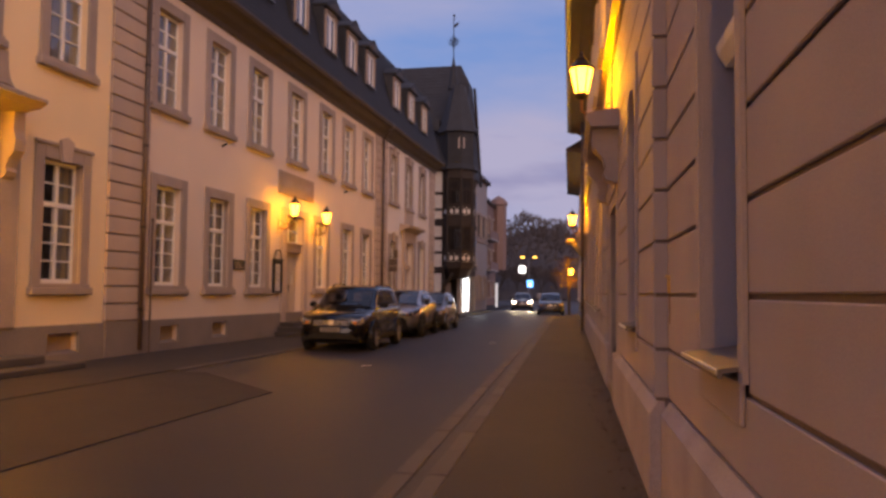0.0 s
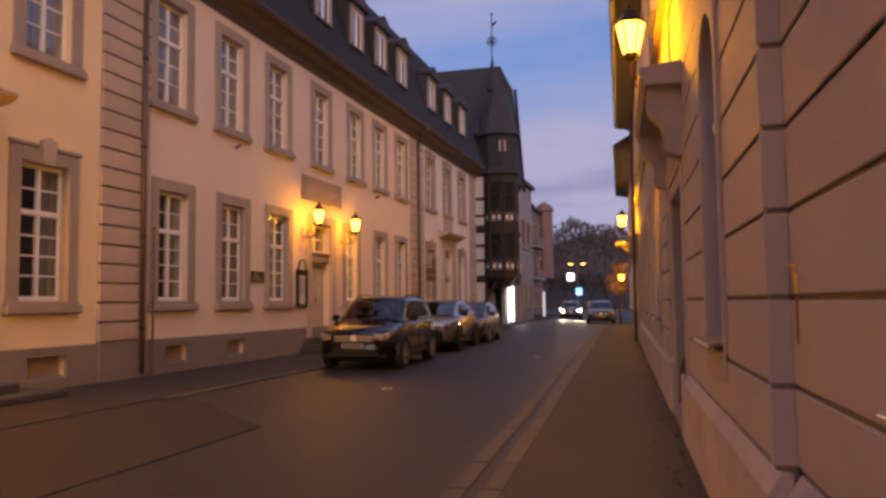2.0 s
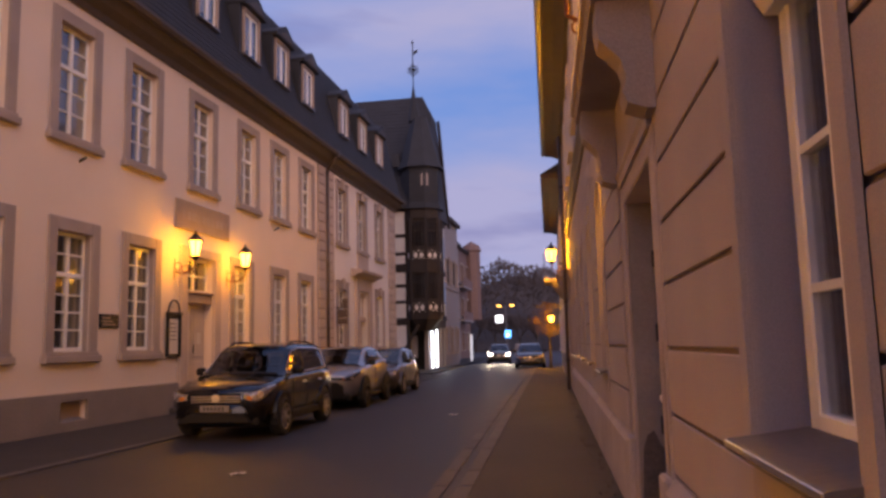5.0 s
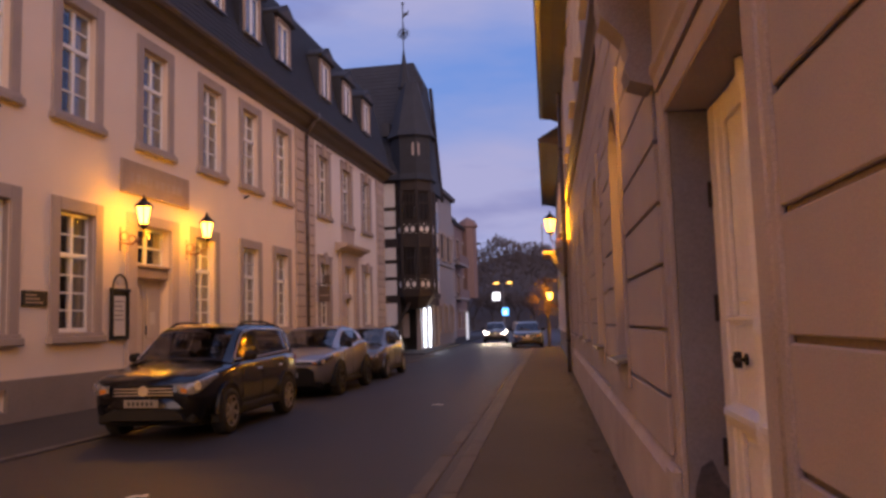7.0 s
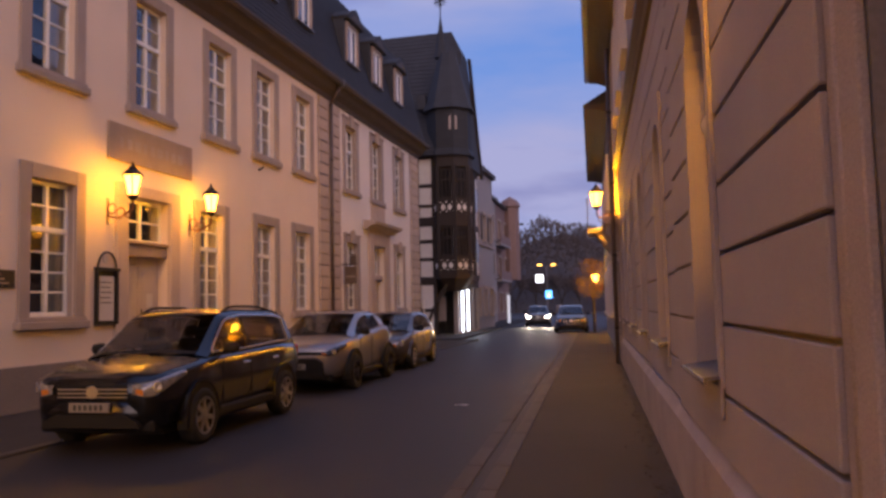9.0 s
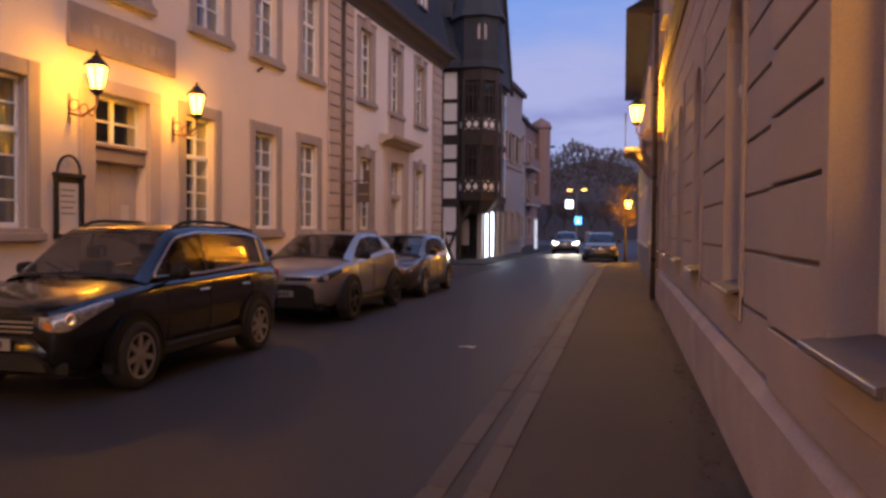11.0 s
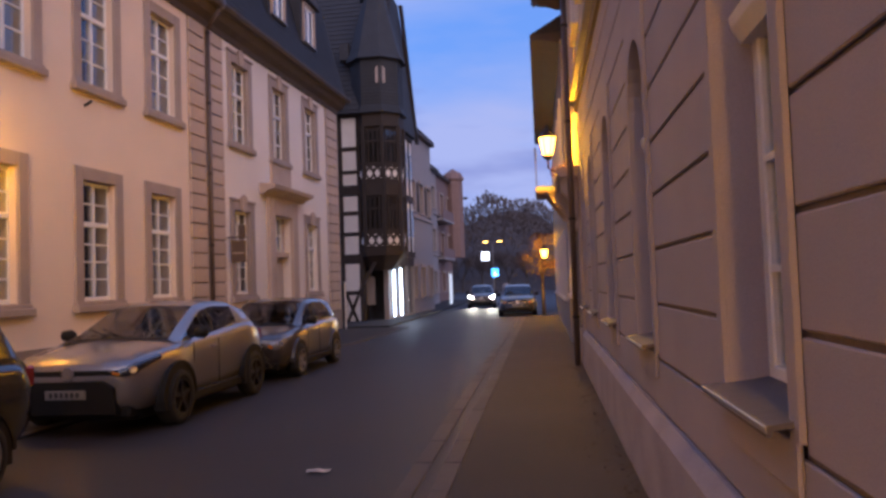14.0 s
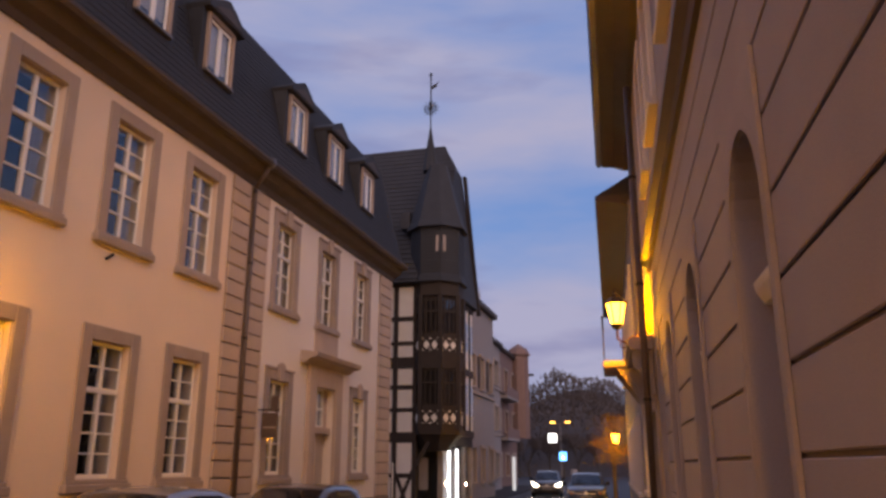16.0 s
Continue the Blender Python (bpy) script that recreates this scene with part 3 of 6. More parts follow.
downpipe(LF @ shift(0, 32.4, 0), 8.75, 0.12, True, "brown cast-iron downpipe between two quoin strips")
downpipe(LF @ shift(0, 13.3, 0), 8.7, 0.12, True, "thin brown downpipe on the sandstone quoin")
p = thing("standpipe", "thin grey metal post against the cream wall", "pipe", LF @ shift(0, 13.62, 0.025))
part("pole", rod(bmesh.new(), (0.16, 0, 0), (0.16, 0, 3.1), 0.025, 8), M_PIPE, p)
part("cap", lathe(bmesh.new(), [(0.03, 0), (0.03, 0.03), (0.01, 0.06)], 8, at=(0.16, 0, 3.1)), M_IRON, p)

# main door with fanlight and steps
d = thing("door_1", "pale panelled double door under a wide fanlight in a stone surround", "door", LF @ shift(0, 22.25, 0), kind="structure")
for s in (-1, 1):
    part("jamb", cube(-0.02, 0.09, s * 0.92 - 0.18, s * 0.92 + 0.18, 0.1, 4.05, 0.015), M_QUOIN, d)
part("lintel", cube(-0.02, 0.088, -1.1, 1.1, 4.05, 4.3, 0.015), M_QUOIN, d)
part("transom", cube(-0.25, -0.02, -0.75, 0.75, 2.82, 3.08, 0.02), M_CARVED, d, "moulded transom")
part("transom_cap", cube(-0.25, 0.04, -0.75, 0.75, 3.08, 3.14, 0.01), M_CARVED, d)
for s in (-1, 1):
    leaf = part("door_leaf", cube(-0.3, -0.24, min(s * 0.01, s * 0.74), max(s * 0.01, s * 0.74), 0.5, 2.82), M_DOOR, d)
    for za, zb in ((0.65, 1.25), (1.4, 2.65)):
        part("panel", cube(-0.24, -0.222, s * 0.375 - 0.24, s * 0.375 + 0.24, za, zb, 0.015), M_DOOR, leaf)
part("handle", rod(bmesh.new(), (-0.2, 0.08, 1.5), (-0.2, 0.08, 1.72), 0.015, 8), M_IRON, d)
part("notice", cube(-0.218, -0.214, 0.28, 0.5, 1.75, 2.05), M_PAPER, d, "white paper notice on the leaf")
part("frame", cube(-0.25, -0.19, -0.75, 0.75, 3.14, 3.2), M_WHITE, d)
part("frame", cube(-0.25, -0.19, -0.75, 0.75, 3.97, 4.05), M_WHITE, d)
for y in (-0.72, 0.0, 0.72):
    part("mullion", cube(-0.25, -0.18, y - 0.04, y + 0.04, 3.2, 3.97), M_WHITE, d)
for s in (-1, 1):
    part("glazing_bar", cube(-0.24, -0.19, min(s * 0.04, s * 0.68), max(s * 0.04, s * 0.68), 3.56, 3.6), M_WHITE, d)
    pn = part("pane", cube(-0.22, -0.214, min(s * 0.04, s * 0.68), max(s * 0.04, s * 0.68), 3.2, 3.97), M_GLASS, d)
    pn.visible_shadow = False
st = thing("door_steps", "dark stone entrance steps before the main door", "steps", LF @ shift(0, 22.25, 0.025))
for i, (o, w) in enumerate(((1.25, 1.55), (0.9, 1.35), (0.55, 1.15))):
    part("step", cube(0.07, o, -w, w, 0.15 * i, 0.15 * i + 0.15, 0.02), M_STEP, st)

pq = thing("inscribed_plaque", "large weathered stone plaque with worn carved lettering", "plaque", LF @ shift(0, 22.4, 4.72))
part("slab", cube(-0.01, 0.05, -1.5, 1.5, 0, 0.78, 0.015), M_CARVED, pq)
for i in range(9):
    wdt = 0.12 + 0.05 * ((i * 7) % 3)
    part("letter_bar", cube(0.05, 0.058, -1.1 + i * 0.26 - wdt / 2, -1.1 + i * 0.26 + wdt / 2, 0.28, 0.5, 0.004), M_STONE, pq)
sg = thing("wall_sign", "small dark plate with faint lettering on the cream wall", "sign", LF @ shift(0, 18.25, 2.1))
part("plate", cube(0.004, 0.04, -0.34, 0.34, 0, 0.3, 0.008), M_IRON, sg)
for i in range(3):
    part("text_bar", cube(0.04, 0.043, -0.26, 0.2 - 0.09 * i, 0.06 + 0.07 * i, 0.09 + 0.07 * i), M_CARVED, sg)
cs = thing("notice_case", "dark framed notice case with an arched top and pale sheet", "notice case", LF @ shift(0, 20.88, 1.42))
part("back", cube(0.004, 0.03, -0.3, 0.3, 0, 1.05), M_IRON, cs)
for s in (-1, 1):
    part("frame", cube(0.03, 0.09, s * 0.29 - 0.035, s * 0.29 + 0.035, 0, 1.12, 0.006), M_IRON, cs)
part("frame", cube(0.03, 0.088, -0.255, 0.255, 0, 0.06), M_IRON, cs)
part("header", cube(0.03, 0.1, -0.36, 0.36, 1.05, 1.12, 0.01), M_IRON, cs)
part("sheet", cube(0.03, 0.036, -0.24, 0.24, 0.08, 0.95), M_PAPER, cs, "pale printed sheet")
for i in range(5):
    part("text_bar", cube(0.036, 0.039, -0.16, 0.16 - 0.04 * (i % 2), 0.82 - 0.1 * i, 0.84 - 0.1 * i), M_TEXT, cs)
ab = bmesh.new()
for i in range(12):
    a0, a1 = math.pi * i / 12, math.pi * (i + 1) / 12
    rod(ab, (0.06, -0.27 * math.cos(a0), 1.1 + 0.32 * math.sin(a0)), (0.06, -0.27 * math.cos(a1), 1.1 + 0.32 * math.sin(a1)), 0.022, 6)
part("arch", ab, M_IRON, cs)
cr = thing("wall_crest", "small pale emblem fixed over the notice case", "emblem", LF @ shift(0, 20.88, 2.62))
part("shield", prism(bmesh.new(), [(-0.07, 0.16), (-0.07, 0.06), (0, 0), (0.07, 0.06), (0.07, 0.16)], "x", 0.0, 0.03), M_PAPER, cr)
fl = thing("wall_hook", "small iron flag socket below the upper windows", "fixture", LF @ shift(0, 17.1, 5.55))
part("socket", rod(bmesh.new(), (0, 0, 0), (0.16, 0, 0.08), 0.03, 8), M_IRON, fl)
copy_thing(fl, LF @ shift(0, 27.3, 5.55))

# annex door with hood and apron
d2 = thing("door_2", "grey panelled door with a small fanlight in carved sandstone", "door", LF @ shift(0, 37.6, 0), kind="structure")
for s in (-1, 1):
    part("jamb", cube(-0.02, 0.12, s * 1.0 - 0.25, s * 1.0 + 0.25, 0.1, 4.7, 0.02), M_QUOIN, d2)
part("lintel", cube(-0.02, 0.118, -0.75, 0.75, 4.1, 4.7, 0.02), M_QUOIN, d2)
hb = prism(bmesh.new(), [(0, 4.7), (0.15, 4.7), (0.3, 4.82), (0.5, 4.86), (0.55, 4.98), (0, 5.06)], "y", -1.75, 1.75)
part("hood", hb, M_QUOIN, d2, "projecting moulded stone hood")
part("apron", cube(-0.01, 0.06, -0.85, 0.85, 5.06, 5.82, 0.015), M_QUOIN, d2)
part("transom", cube(-0.3, -0.05, -0.75, 0.75, 2.75, 2.95, 0.02), M_QUOIN, d2)
part("door_leaf", cube(-0.34, -0.28, -0.75, 0.75, 0.5, 2.75), M_DOOR, d2)
for s in (-1, 1):
    for za, zb in ((0.65, 1.3), (1.45, 2.6)):
        part("panel", cube(-0.28, -0.26, s * 0.36 - 0.25, s * 0.36 + 0.25, za, zb, 0.015), M_DOOR, d2)
for s in (-1, 1):
    part("infill", cube(-0.3, -0.2, s * 0.6 - 0.15, s * 0.6 + 0.15, 2.95, 4.1), M_QUOIN, d2)
    part("frame", cube(-0.28, -0.19, s * 0.42 - 0.03, s * 0.42 + 0.03, 2.95, 4.1), M_WHITE, d2)
part("mullion", cube(-0.28, -0.19, -0.03, 0.03, 2.95, 4.1), M_WHITE, d2)
for z in (2.98, 3.5, 4.07):
    part("glazing_bar", cube(-0.27, -0.2, -0.39, 0.39, z - 0.03, z + 0.03), M_WHITE, d2)
pn = part("pane", cube(-0.25, -0.243, -0.42, 0.42, 2.95, 4.1), M_GLASS, d2)
pn.visible_shadow = False
ss = thing("projecting_sign", "small brown sign boards projecting from the annex wall", "sign", LF @ shift(0, 33.55, 2.7))
part("bracket", rod(bmesh.new(), (0.0, 0, 0.5), (0.6, 0, 0.5), 0.02, 6), M_IRON, ss)
part("board", cube(0.12, 0.56, -0.03, 0.03, -0.2, 0.42, 0.02), M_PIPE, ss)
part("board", cube(0.34, 0.56, -0.028, 0.028, 0.45, 0.85, 0.02), M_PIPE, ss)
part("board_trim", cube(0.16, 0.52, -0.036, 0.036, 0.04, 0.08, 0.004), M_STONE, ss)
hd = thing("door_hood", "moulded stone hood on consoles over a side door", "door hood", LF @ shift(0, 8.2, 4.2))
part("slab", prism(bmesh.new(), [(0, 0.45), (0.3, 0.5), (0.6, 0.55), (0.75, 0.64), (0.75, 0.7), (0.3, 0.86), (0, 0.98)], "y", -1.15, 1.15), M_STONE, hd)
part("apron", cube(0.0, 0.06, -0.95, 0.95, 0.98, 1.6, 0.015), M_STONE, hd)
for s in (-1, 1):
    part("shoulder", prism(bmesh.new(), [(s * 0.95, 0.98), (s * 1.12, 0.98), (s * 1.02, 1.08), (s * 0.97, 1.25), (s * 0.95, 1.45)], "x", 0.0, 0.05), M_STONE, hd)
    con = [(0, 0.45), (0.36, 0.45), (0.36, 0.1), (0.4, -0.05), (0.38, -0.25), (0.26, -0.4), (0.2, -0.55), (0.24, -0.62), (0.2, -0.7), (0.13, -0.75), (0.13, -1.15), (0, -1.2)]
    part("console", prism(bmesh.new(), con, "y", s * 0.93 - 0.13, s * 0.93 + 0.13), M_STONE, hd)
    part("pilaster", cube(0.0, 0.12, s * 1.02 - 0.26, s * 1.02 + 0.26, -3.42, -0.02, 0.015), M_STONE, hd)
st2 = thing("side_steps", "two dark worn stone steps at the side door", "steps", LF @ shift(0, 8.5, 0.025))
part("step", cube(0.07, 1.1, -1.7, 1.7, 0, 0.12, 0.02), M_KERB, st2)
part("step", cube(0.07, 0.7, -1.5, 1.1, 0.12, 0.27, 0.02), M_KERB, st2)


def lantern(power, label):
    """A six-sided lantern hung on a scrolled wall arm; the wall is x = 0, the glass stands at x = 0.62."""
    l = thing("wall_lantern", label, "lantern", shift(0, 0, 0), "street lanterns")
    bx, k = 0.6, 0.82
    arm = bmesh.new()
    rod(arm, (0, 0, -0.55), (0.3, 0, -0.62), 0.02, 6)
    rod(arm, (0.3, 0, -0.62), (bx, 0, -0.45), 0.02, 6)
    rod(arm, (bx, 0, -0.45), (bx, 0, -0.28), 0.022, 6)
    part("arm", arm, M_BROWNIRON, l)
    for cx, cz, r in ((0.13, -0.42, 0.1), (0.33, -0.5, 0.09), (0.5, -0.56, 0.06)):
        ring = []
        for i in range(13):
            a = 6.28318 * i / 12
            ring.append([(cx + (r + 0.012 * math.cos(b)) * math.cos(a), 0.012 * math.sin(b), cz + (r + 0.012 * math.cos(b)) * math.sin(a)) for b in (0, 1.257, 2.513, 3.77, 5.027, 6.28318)])
        part("scroll", patch(ring), M_BROWNIRON, l)
    part("wall_plate", cube(0, 0.03, -0.05, 0.05, -0.75, -0.2, 0.01), M_BROWNIRON, l)
    part("base", lathe(bmesh.new(), [(0.04, -0.28), (0.13 * k, -0.22), (0.13 * k, -0.21 * k)], 6, at=(bx, 0, 0)), M_IRON, l)
    part("roof", lathe(bmesh.new(), [(r * k, z * k) for r, z in ((0.27, 0.25), (0.25, 0.29), (0.14, 0.4), (0.1, 0.41), (0.1, 0.46), (0.03, 0.5), (0.035, 0.54), (0.008, 0.6))], 6, at=(bx, 0, 0)), M_IRON, l)
    for i in range(6):
        a0, a1 = 6.28318 * i / 6, 6.28318 * (i + 1) / 6
        lo = [Vector((bx + 0.125 * k * math.cos(a), 0.125 * k * math.sin(a), -0.21 * k)) for a in (a0, a1)]
        hi = [Vector((bx + 0.225 * k * math.cos(a), 0.225 * k * math.sin(a), 0.25 * k)) for a in (a0, a1)]
        g = bmesh.new()
        g.faces.new([g.verts.new(v) for v in (lo[0], lo[1], hi[1], hi[0])])
        bmesh.ops.solidify(g, geom=g.faces[:], thickness=0.004)
        pn = part("pane", g, M_LAMP, l)
        pn.visible_shadow = False
        part("glazing_bar", rod(bmesh.new(), lo[0], hi[0], 0.011, 5), M_IRON, l)
    part("mantle", lathe(bmesh.new(), [(0.03, -0.1), (0.05, 0.0), (0.03, 0.1)], 8, at=(bx, 0, 0)), M_BULB, l)
    ld = bpy.data.lights.new("lantern_light", "POINT")
    ld.energy, ld.color, ld.shadow_soft_size = power, (1.0, 0.4, 0.003), 0.14
    lo = new("lantern_light", ld)
    lo.parent = l
    lo.location = (bx, 0, 0.0)
    return l


lan = lantern(66, "lit six-sided iron street lantern on a scrolled wall arm")
place(lan, [LF @ shift(-0.03, 20.95, 4.13), LF @ shift(-0.03, 23.85, 4.13)])
# added out of view, only to warm and brighten the near west front
fill_lan = lantern(520, "unseen lantern added near the side door to brighten the front")
place(fill_lan, [LF @ shift(0, 5.9, 3.6)])

# ---- east building: rusticated render, arched windows ----
R_OPEN = [(-3.92, -2.97), (0.24, 1.22), (7.75, 8.65), (11.4, 12.3), (14.5, 15.42), (17.35, 18.25), (20.2, 21.1), (22.6, 23.3)]
SPRING, RISE, LEDGE_Z = 3.12, 0.47, 1.21
STEP_S, RECESS = -1.4, 0.08
BAY_END, PROUD, OUTER = 10.05, 0.035, 0.015
R_END = 23.75


def right_m(s, z=0.0, o=0.0):
    """A frame on the east wall at s, with x pointing out into the street."""
    return RF @ shift(-o, s, z) @ pose(0, 0, 0, 0, 0, 180)


def east_hole(a, b):
    return (a, b, LEDGE_Z, SPRING, RISE)


near_wall = [east_hole(a, b) for a, b in R_OPEN if b < STEP_S]
mid_wall = [east_hole(a, b) for a, b in R_OPEN if STEP_S < a < BAY_END] + [(3.53, 5.35, 0.03, 2.95, 0)]
east1 = structure("wall_east_recessed", wall_sheet(-1, -18, STEP_S, 0, 4.97, 0.5, near_wall), M_GROOVE, "mauve-grey rusticated render of a recessed bay", RF @ shift(RECESS + 0.022, 0, 0))
east2 = structure("wall_east", wall_sheet(-1, STEP_S + 0.1, BAY_END, 0, 4.97, 0.5, mid_wall), M_GROOVE, "mauve-grey render of the middle bay with horizontal rustication", RF @ shift(0.022, 0, 0))
outer_wall = [east_hole(a, b) for a, b in R_OPEN if a > BAY_END]
east3 = structure("wall_east_outer", wall_sheet(-1, BAY_END, R_END, 0, 4.97, 0.5, outer_wall), M_GROOVE, "mauve-grey render with horizontal rustication", RF @ shift(OUTER + 0.022, 0, 0))
east_return = structure("wall_east_return", cube(0.0, RECESS + 0.03, STEP_S + 0.022, STEP_S + 0.1, 0.0, 4.97), M_GROOVE, "short return of the projecting bay", RF)
# indoor shade again by near-black wall and floor
structure("interior_wall_east", box(bmesh.new(), 2.0, 2.2, -18, 48, 0, 9), M_DARK, "near-black back wall standing in for unlit rooms behind the arched windows", RF)
structure("interior_floor_east", box(bmesh.new(), 0.53, 2.0, -18, 48, 4.4, 4.7), M_DARK, "floor over the rooms, coloured near-black as room shade", RF)

# bands of render between the joints
JOINTS = [0.74, 1.105, 1.505, 1.9, 2.285, 2.67, 3.06, 3.45, 3.84, 4.225, 4.61, 4.96]
JAMB = 0.1


def bands(parent, s0, s1, openings, lift=0.0):
    """Proud bands of render, with smooth jambs beside the openings."""
    for za, zb in zip(JOINTS, JOINTS[1:]):
        edges = [(s0, s1)]
        for a, b in openings:
            doorway = b - a > 1.8
            top = 3.7 if doorway else SPRING + RISE + 0.1
            if za >= top or (zb <= LEDGE_Z + 0.02 and not doorway):
                continue
            lo, hi = a, b
            nxt = []
            for p, q in edges:
                if hi <= p or lo >= q:
                    nxt.append((p, q))
                else:
                    if lo > p:
                        nxt.append((p, lo))
                    if hi < q:
                        nxt.append((hi, q))
            edges = nxt
        for p, q in edges:
            ob = new("render_band", mesh_of("render_band", cube(-0.022 - lift, 0.0, p, q, za + 0.012, zb - 0.012, 0.006), M_RENDER))
            ob.parent = parent


def arch_cover(a, b):
    """Smooth jambs and the arch head round one opening, flush with the bands."""
    c, r = (a + b) / 2, (b - a) / 2
    bm = bmesh.new()
    box(bm, -0.0235, -0.001, a - JAMB, a, 1.15, SPRING)
    box(bm, -0.0235, -0.001, b, b + JAMB, 1.15, SPRING)
    box(bm, -0.001, 0.3, a, a + 0.006, 1.17, SPRING)
    box(bm, -0.001, 0.3, b - 0.006, b, 1.17, SPRING)
    n = 12
    for i in range(n):
        a0, a1 = math.pi * i / n, math.pi * (i + 1) / n
        pts = [(c - r * math.cos(a0), SPRING + RISE * math.sin(a0)), (c - r * math.cos(a1), SPRING + RISE * math.sin(a1))]
        outs = [(c - (r + JAMB) * math.cos(a0), SPRING + (RISE + JAMB) * math.sin(a0)), (c - (r + JAMB) * math.cos(a1), SPRING + (RISE + JAMB) * math.sin(a1))]
        prism(bm, [pts[0], pts[1], outs[1], outs[0]], "x", -0.0235, -0.001)
        ins = [(c - (r - 0.006) * math.cos(q), SPRING + (RISE - 0.006) * math.sin(q)) for q in (a1, a0)]
        prism(bm, [pts[0], pts[1], ins[0], ins[1]], "x", -0.001, 0.3)
    return bm


STRETCHES = (
    (east1, -18, STEP_S, RECESS, 0.0),
    (east2, STEP_S + 0.03, 4.4, 0.0, 0.0),
    (east2, 4.4, BAY_END, -PROUD, PROUD),
    (east3, BAY_END, R_END, OUTER, 0.0),
)
for parent, s0, s1, off, lift in STRETCHES:
    sel = [o for o in R_OPEN if s0 < o[0] < s1]
    outer = [(a - JAMB - 0.004, b + JAMB + 0.004) for a, b in sel]
    if parent is east2:
        outer.append((3.35, 5.63))
    bands(parent, s0, s1, outer, lift)
    for a, b in sel:
        structure("trim_arch", arch_cover(a, b), M_RENDER, "smooth rounded jamb and arch of a window", RF @ shift(off + 0.001, 0, 0))
        # spandrels between band ends and the arch
        bm = bmesh.new()
        c, r = (a + b) / 2, (b - a) / 2 + JAMB
        zt = JOINTS[8] - 0.012
        for i in range(12):
            a0, a1 = math.pi * i / 12, math.pi * (i + 1) / 12
            prism(bm, [(c - r * math.cos(a0), SPRING + (RISE + JAMB) * math.sin(a0)), (c - r * math.cos(a1), SPRING + (RISE + JAMB) * math.sin(a1)), (c - r * math.cos(a1), zt), (c - r * math.cos(a0), zt)], "x", -0.0225, -0.0015)
        structure("trim_spandrel", bm, M_RENDER, "smooth render above the window arch", RF @ shift(off + 0.001, 0, 0))

for za, zb in zip(JOINTS, JOINTS[1:]):
    ob = new("render_band", mesh_of("render_band", cube(-0.022, RECESS + 0.02, STEP_S, STEP_S + 0.03, za + 0.012, zb - 0.012, 0.006), M_RENDER))
    ob.parent = east_return

# plinth, string course
pl = bmesh.new()
prism(pl, [(0.05, 0), (-0.06, 0), (-0.06, 0.64), (-0.0, 0.73), (0.05, 0.73)], "y", STEP_S - 0.07, 3.3)
prism(pl, [(0.05, 0), (-0.06, 0), (-0.06, 0.64), (-0.0, 0.73), (0.05, 0.73)], "y", 5.66, R_END)
prism(pl, [(0.2, 0), (RECESS - 0.06, 0), (RECESS - 0.06, 0.64), (RECESS, 0.73), (0.2, 0.73)], "y", -18, STEP_S - 0.07)
structure("plinth_east", pl, M_RPLINTH, "stained grey render plinth with a sloped top", RF)
sc = bmesh.new()
prism(sc, [(0.1, 4.95), (-0.03, 4.95), (-0.05, 5.03), (-0.13, 5.1), (-0.13, 5.17), (0.1, 5.22)], "y", -18, R_END)
structure("string_course", sc, M_PIPE, "dark moulded string course between the storeys", RF)
u_open = [(a - 0.05, b + 0.05, 6.4, 8.3, 0) for a, b in R_OPEN]
structure("wall_east_upper", wall_sheet(-1, -18, R_END, 5.18, 9.0, 0.5, u_open), M_RENDER, "mauve-grey upper storey wall", RF @ shift(0.03, 0, 0))
ev = prism(bmesh.new(), [(0.05, 8.95), (-0.1, 8.95), (-0.35, 9.05), (-0.62, 9.08), (-0.66, 9.22), (0.05, 9.3)], "y", -18, 29.4)
structure("eaves_east", ev, M_EAVE, "deep brown boarded eaves", RF)
structure("gutter_east", prism(bmesh.new(), [(-0.64, 9.12), (-0.74, 9.12), (-0.78, 9.2), (-0.78, 9.28), (-0.64, 9.28)], "y", -18, 29.5), M_ZINC, "zinc gutter along the eaves", RF)
structure("roof_east", prism(bmesh.new(), [(-0.66, 9.29), (3.5, 12.2), (8, 9.29)], "y", -18, 29.4), M_SLATE, "dark slate roof", RF)


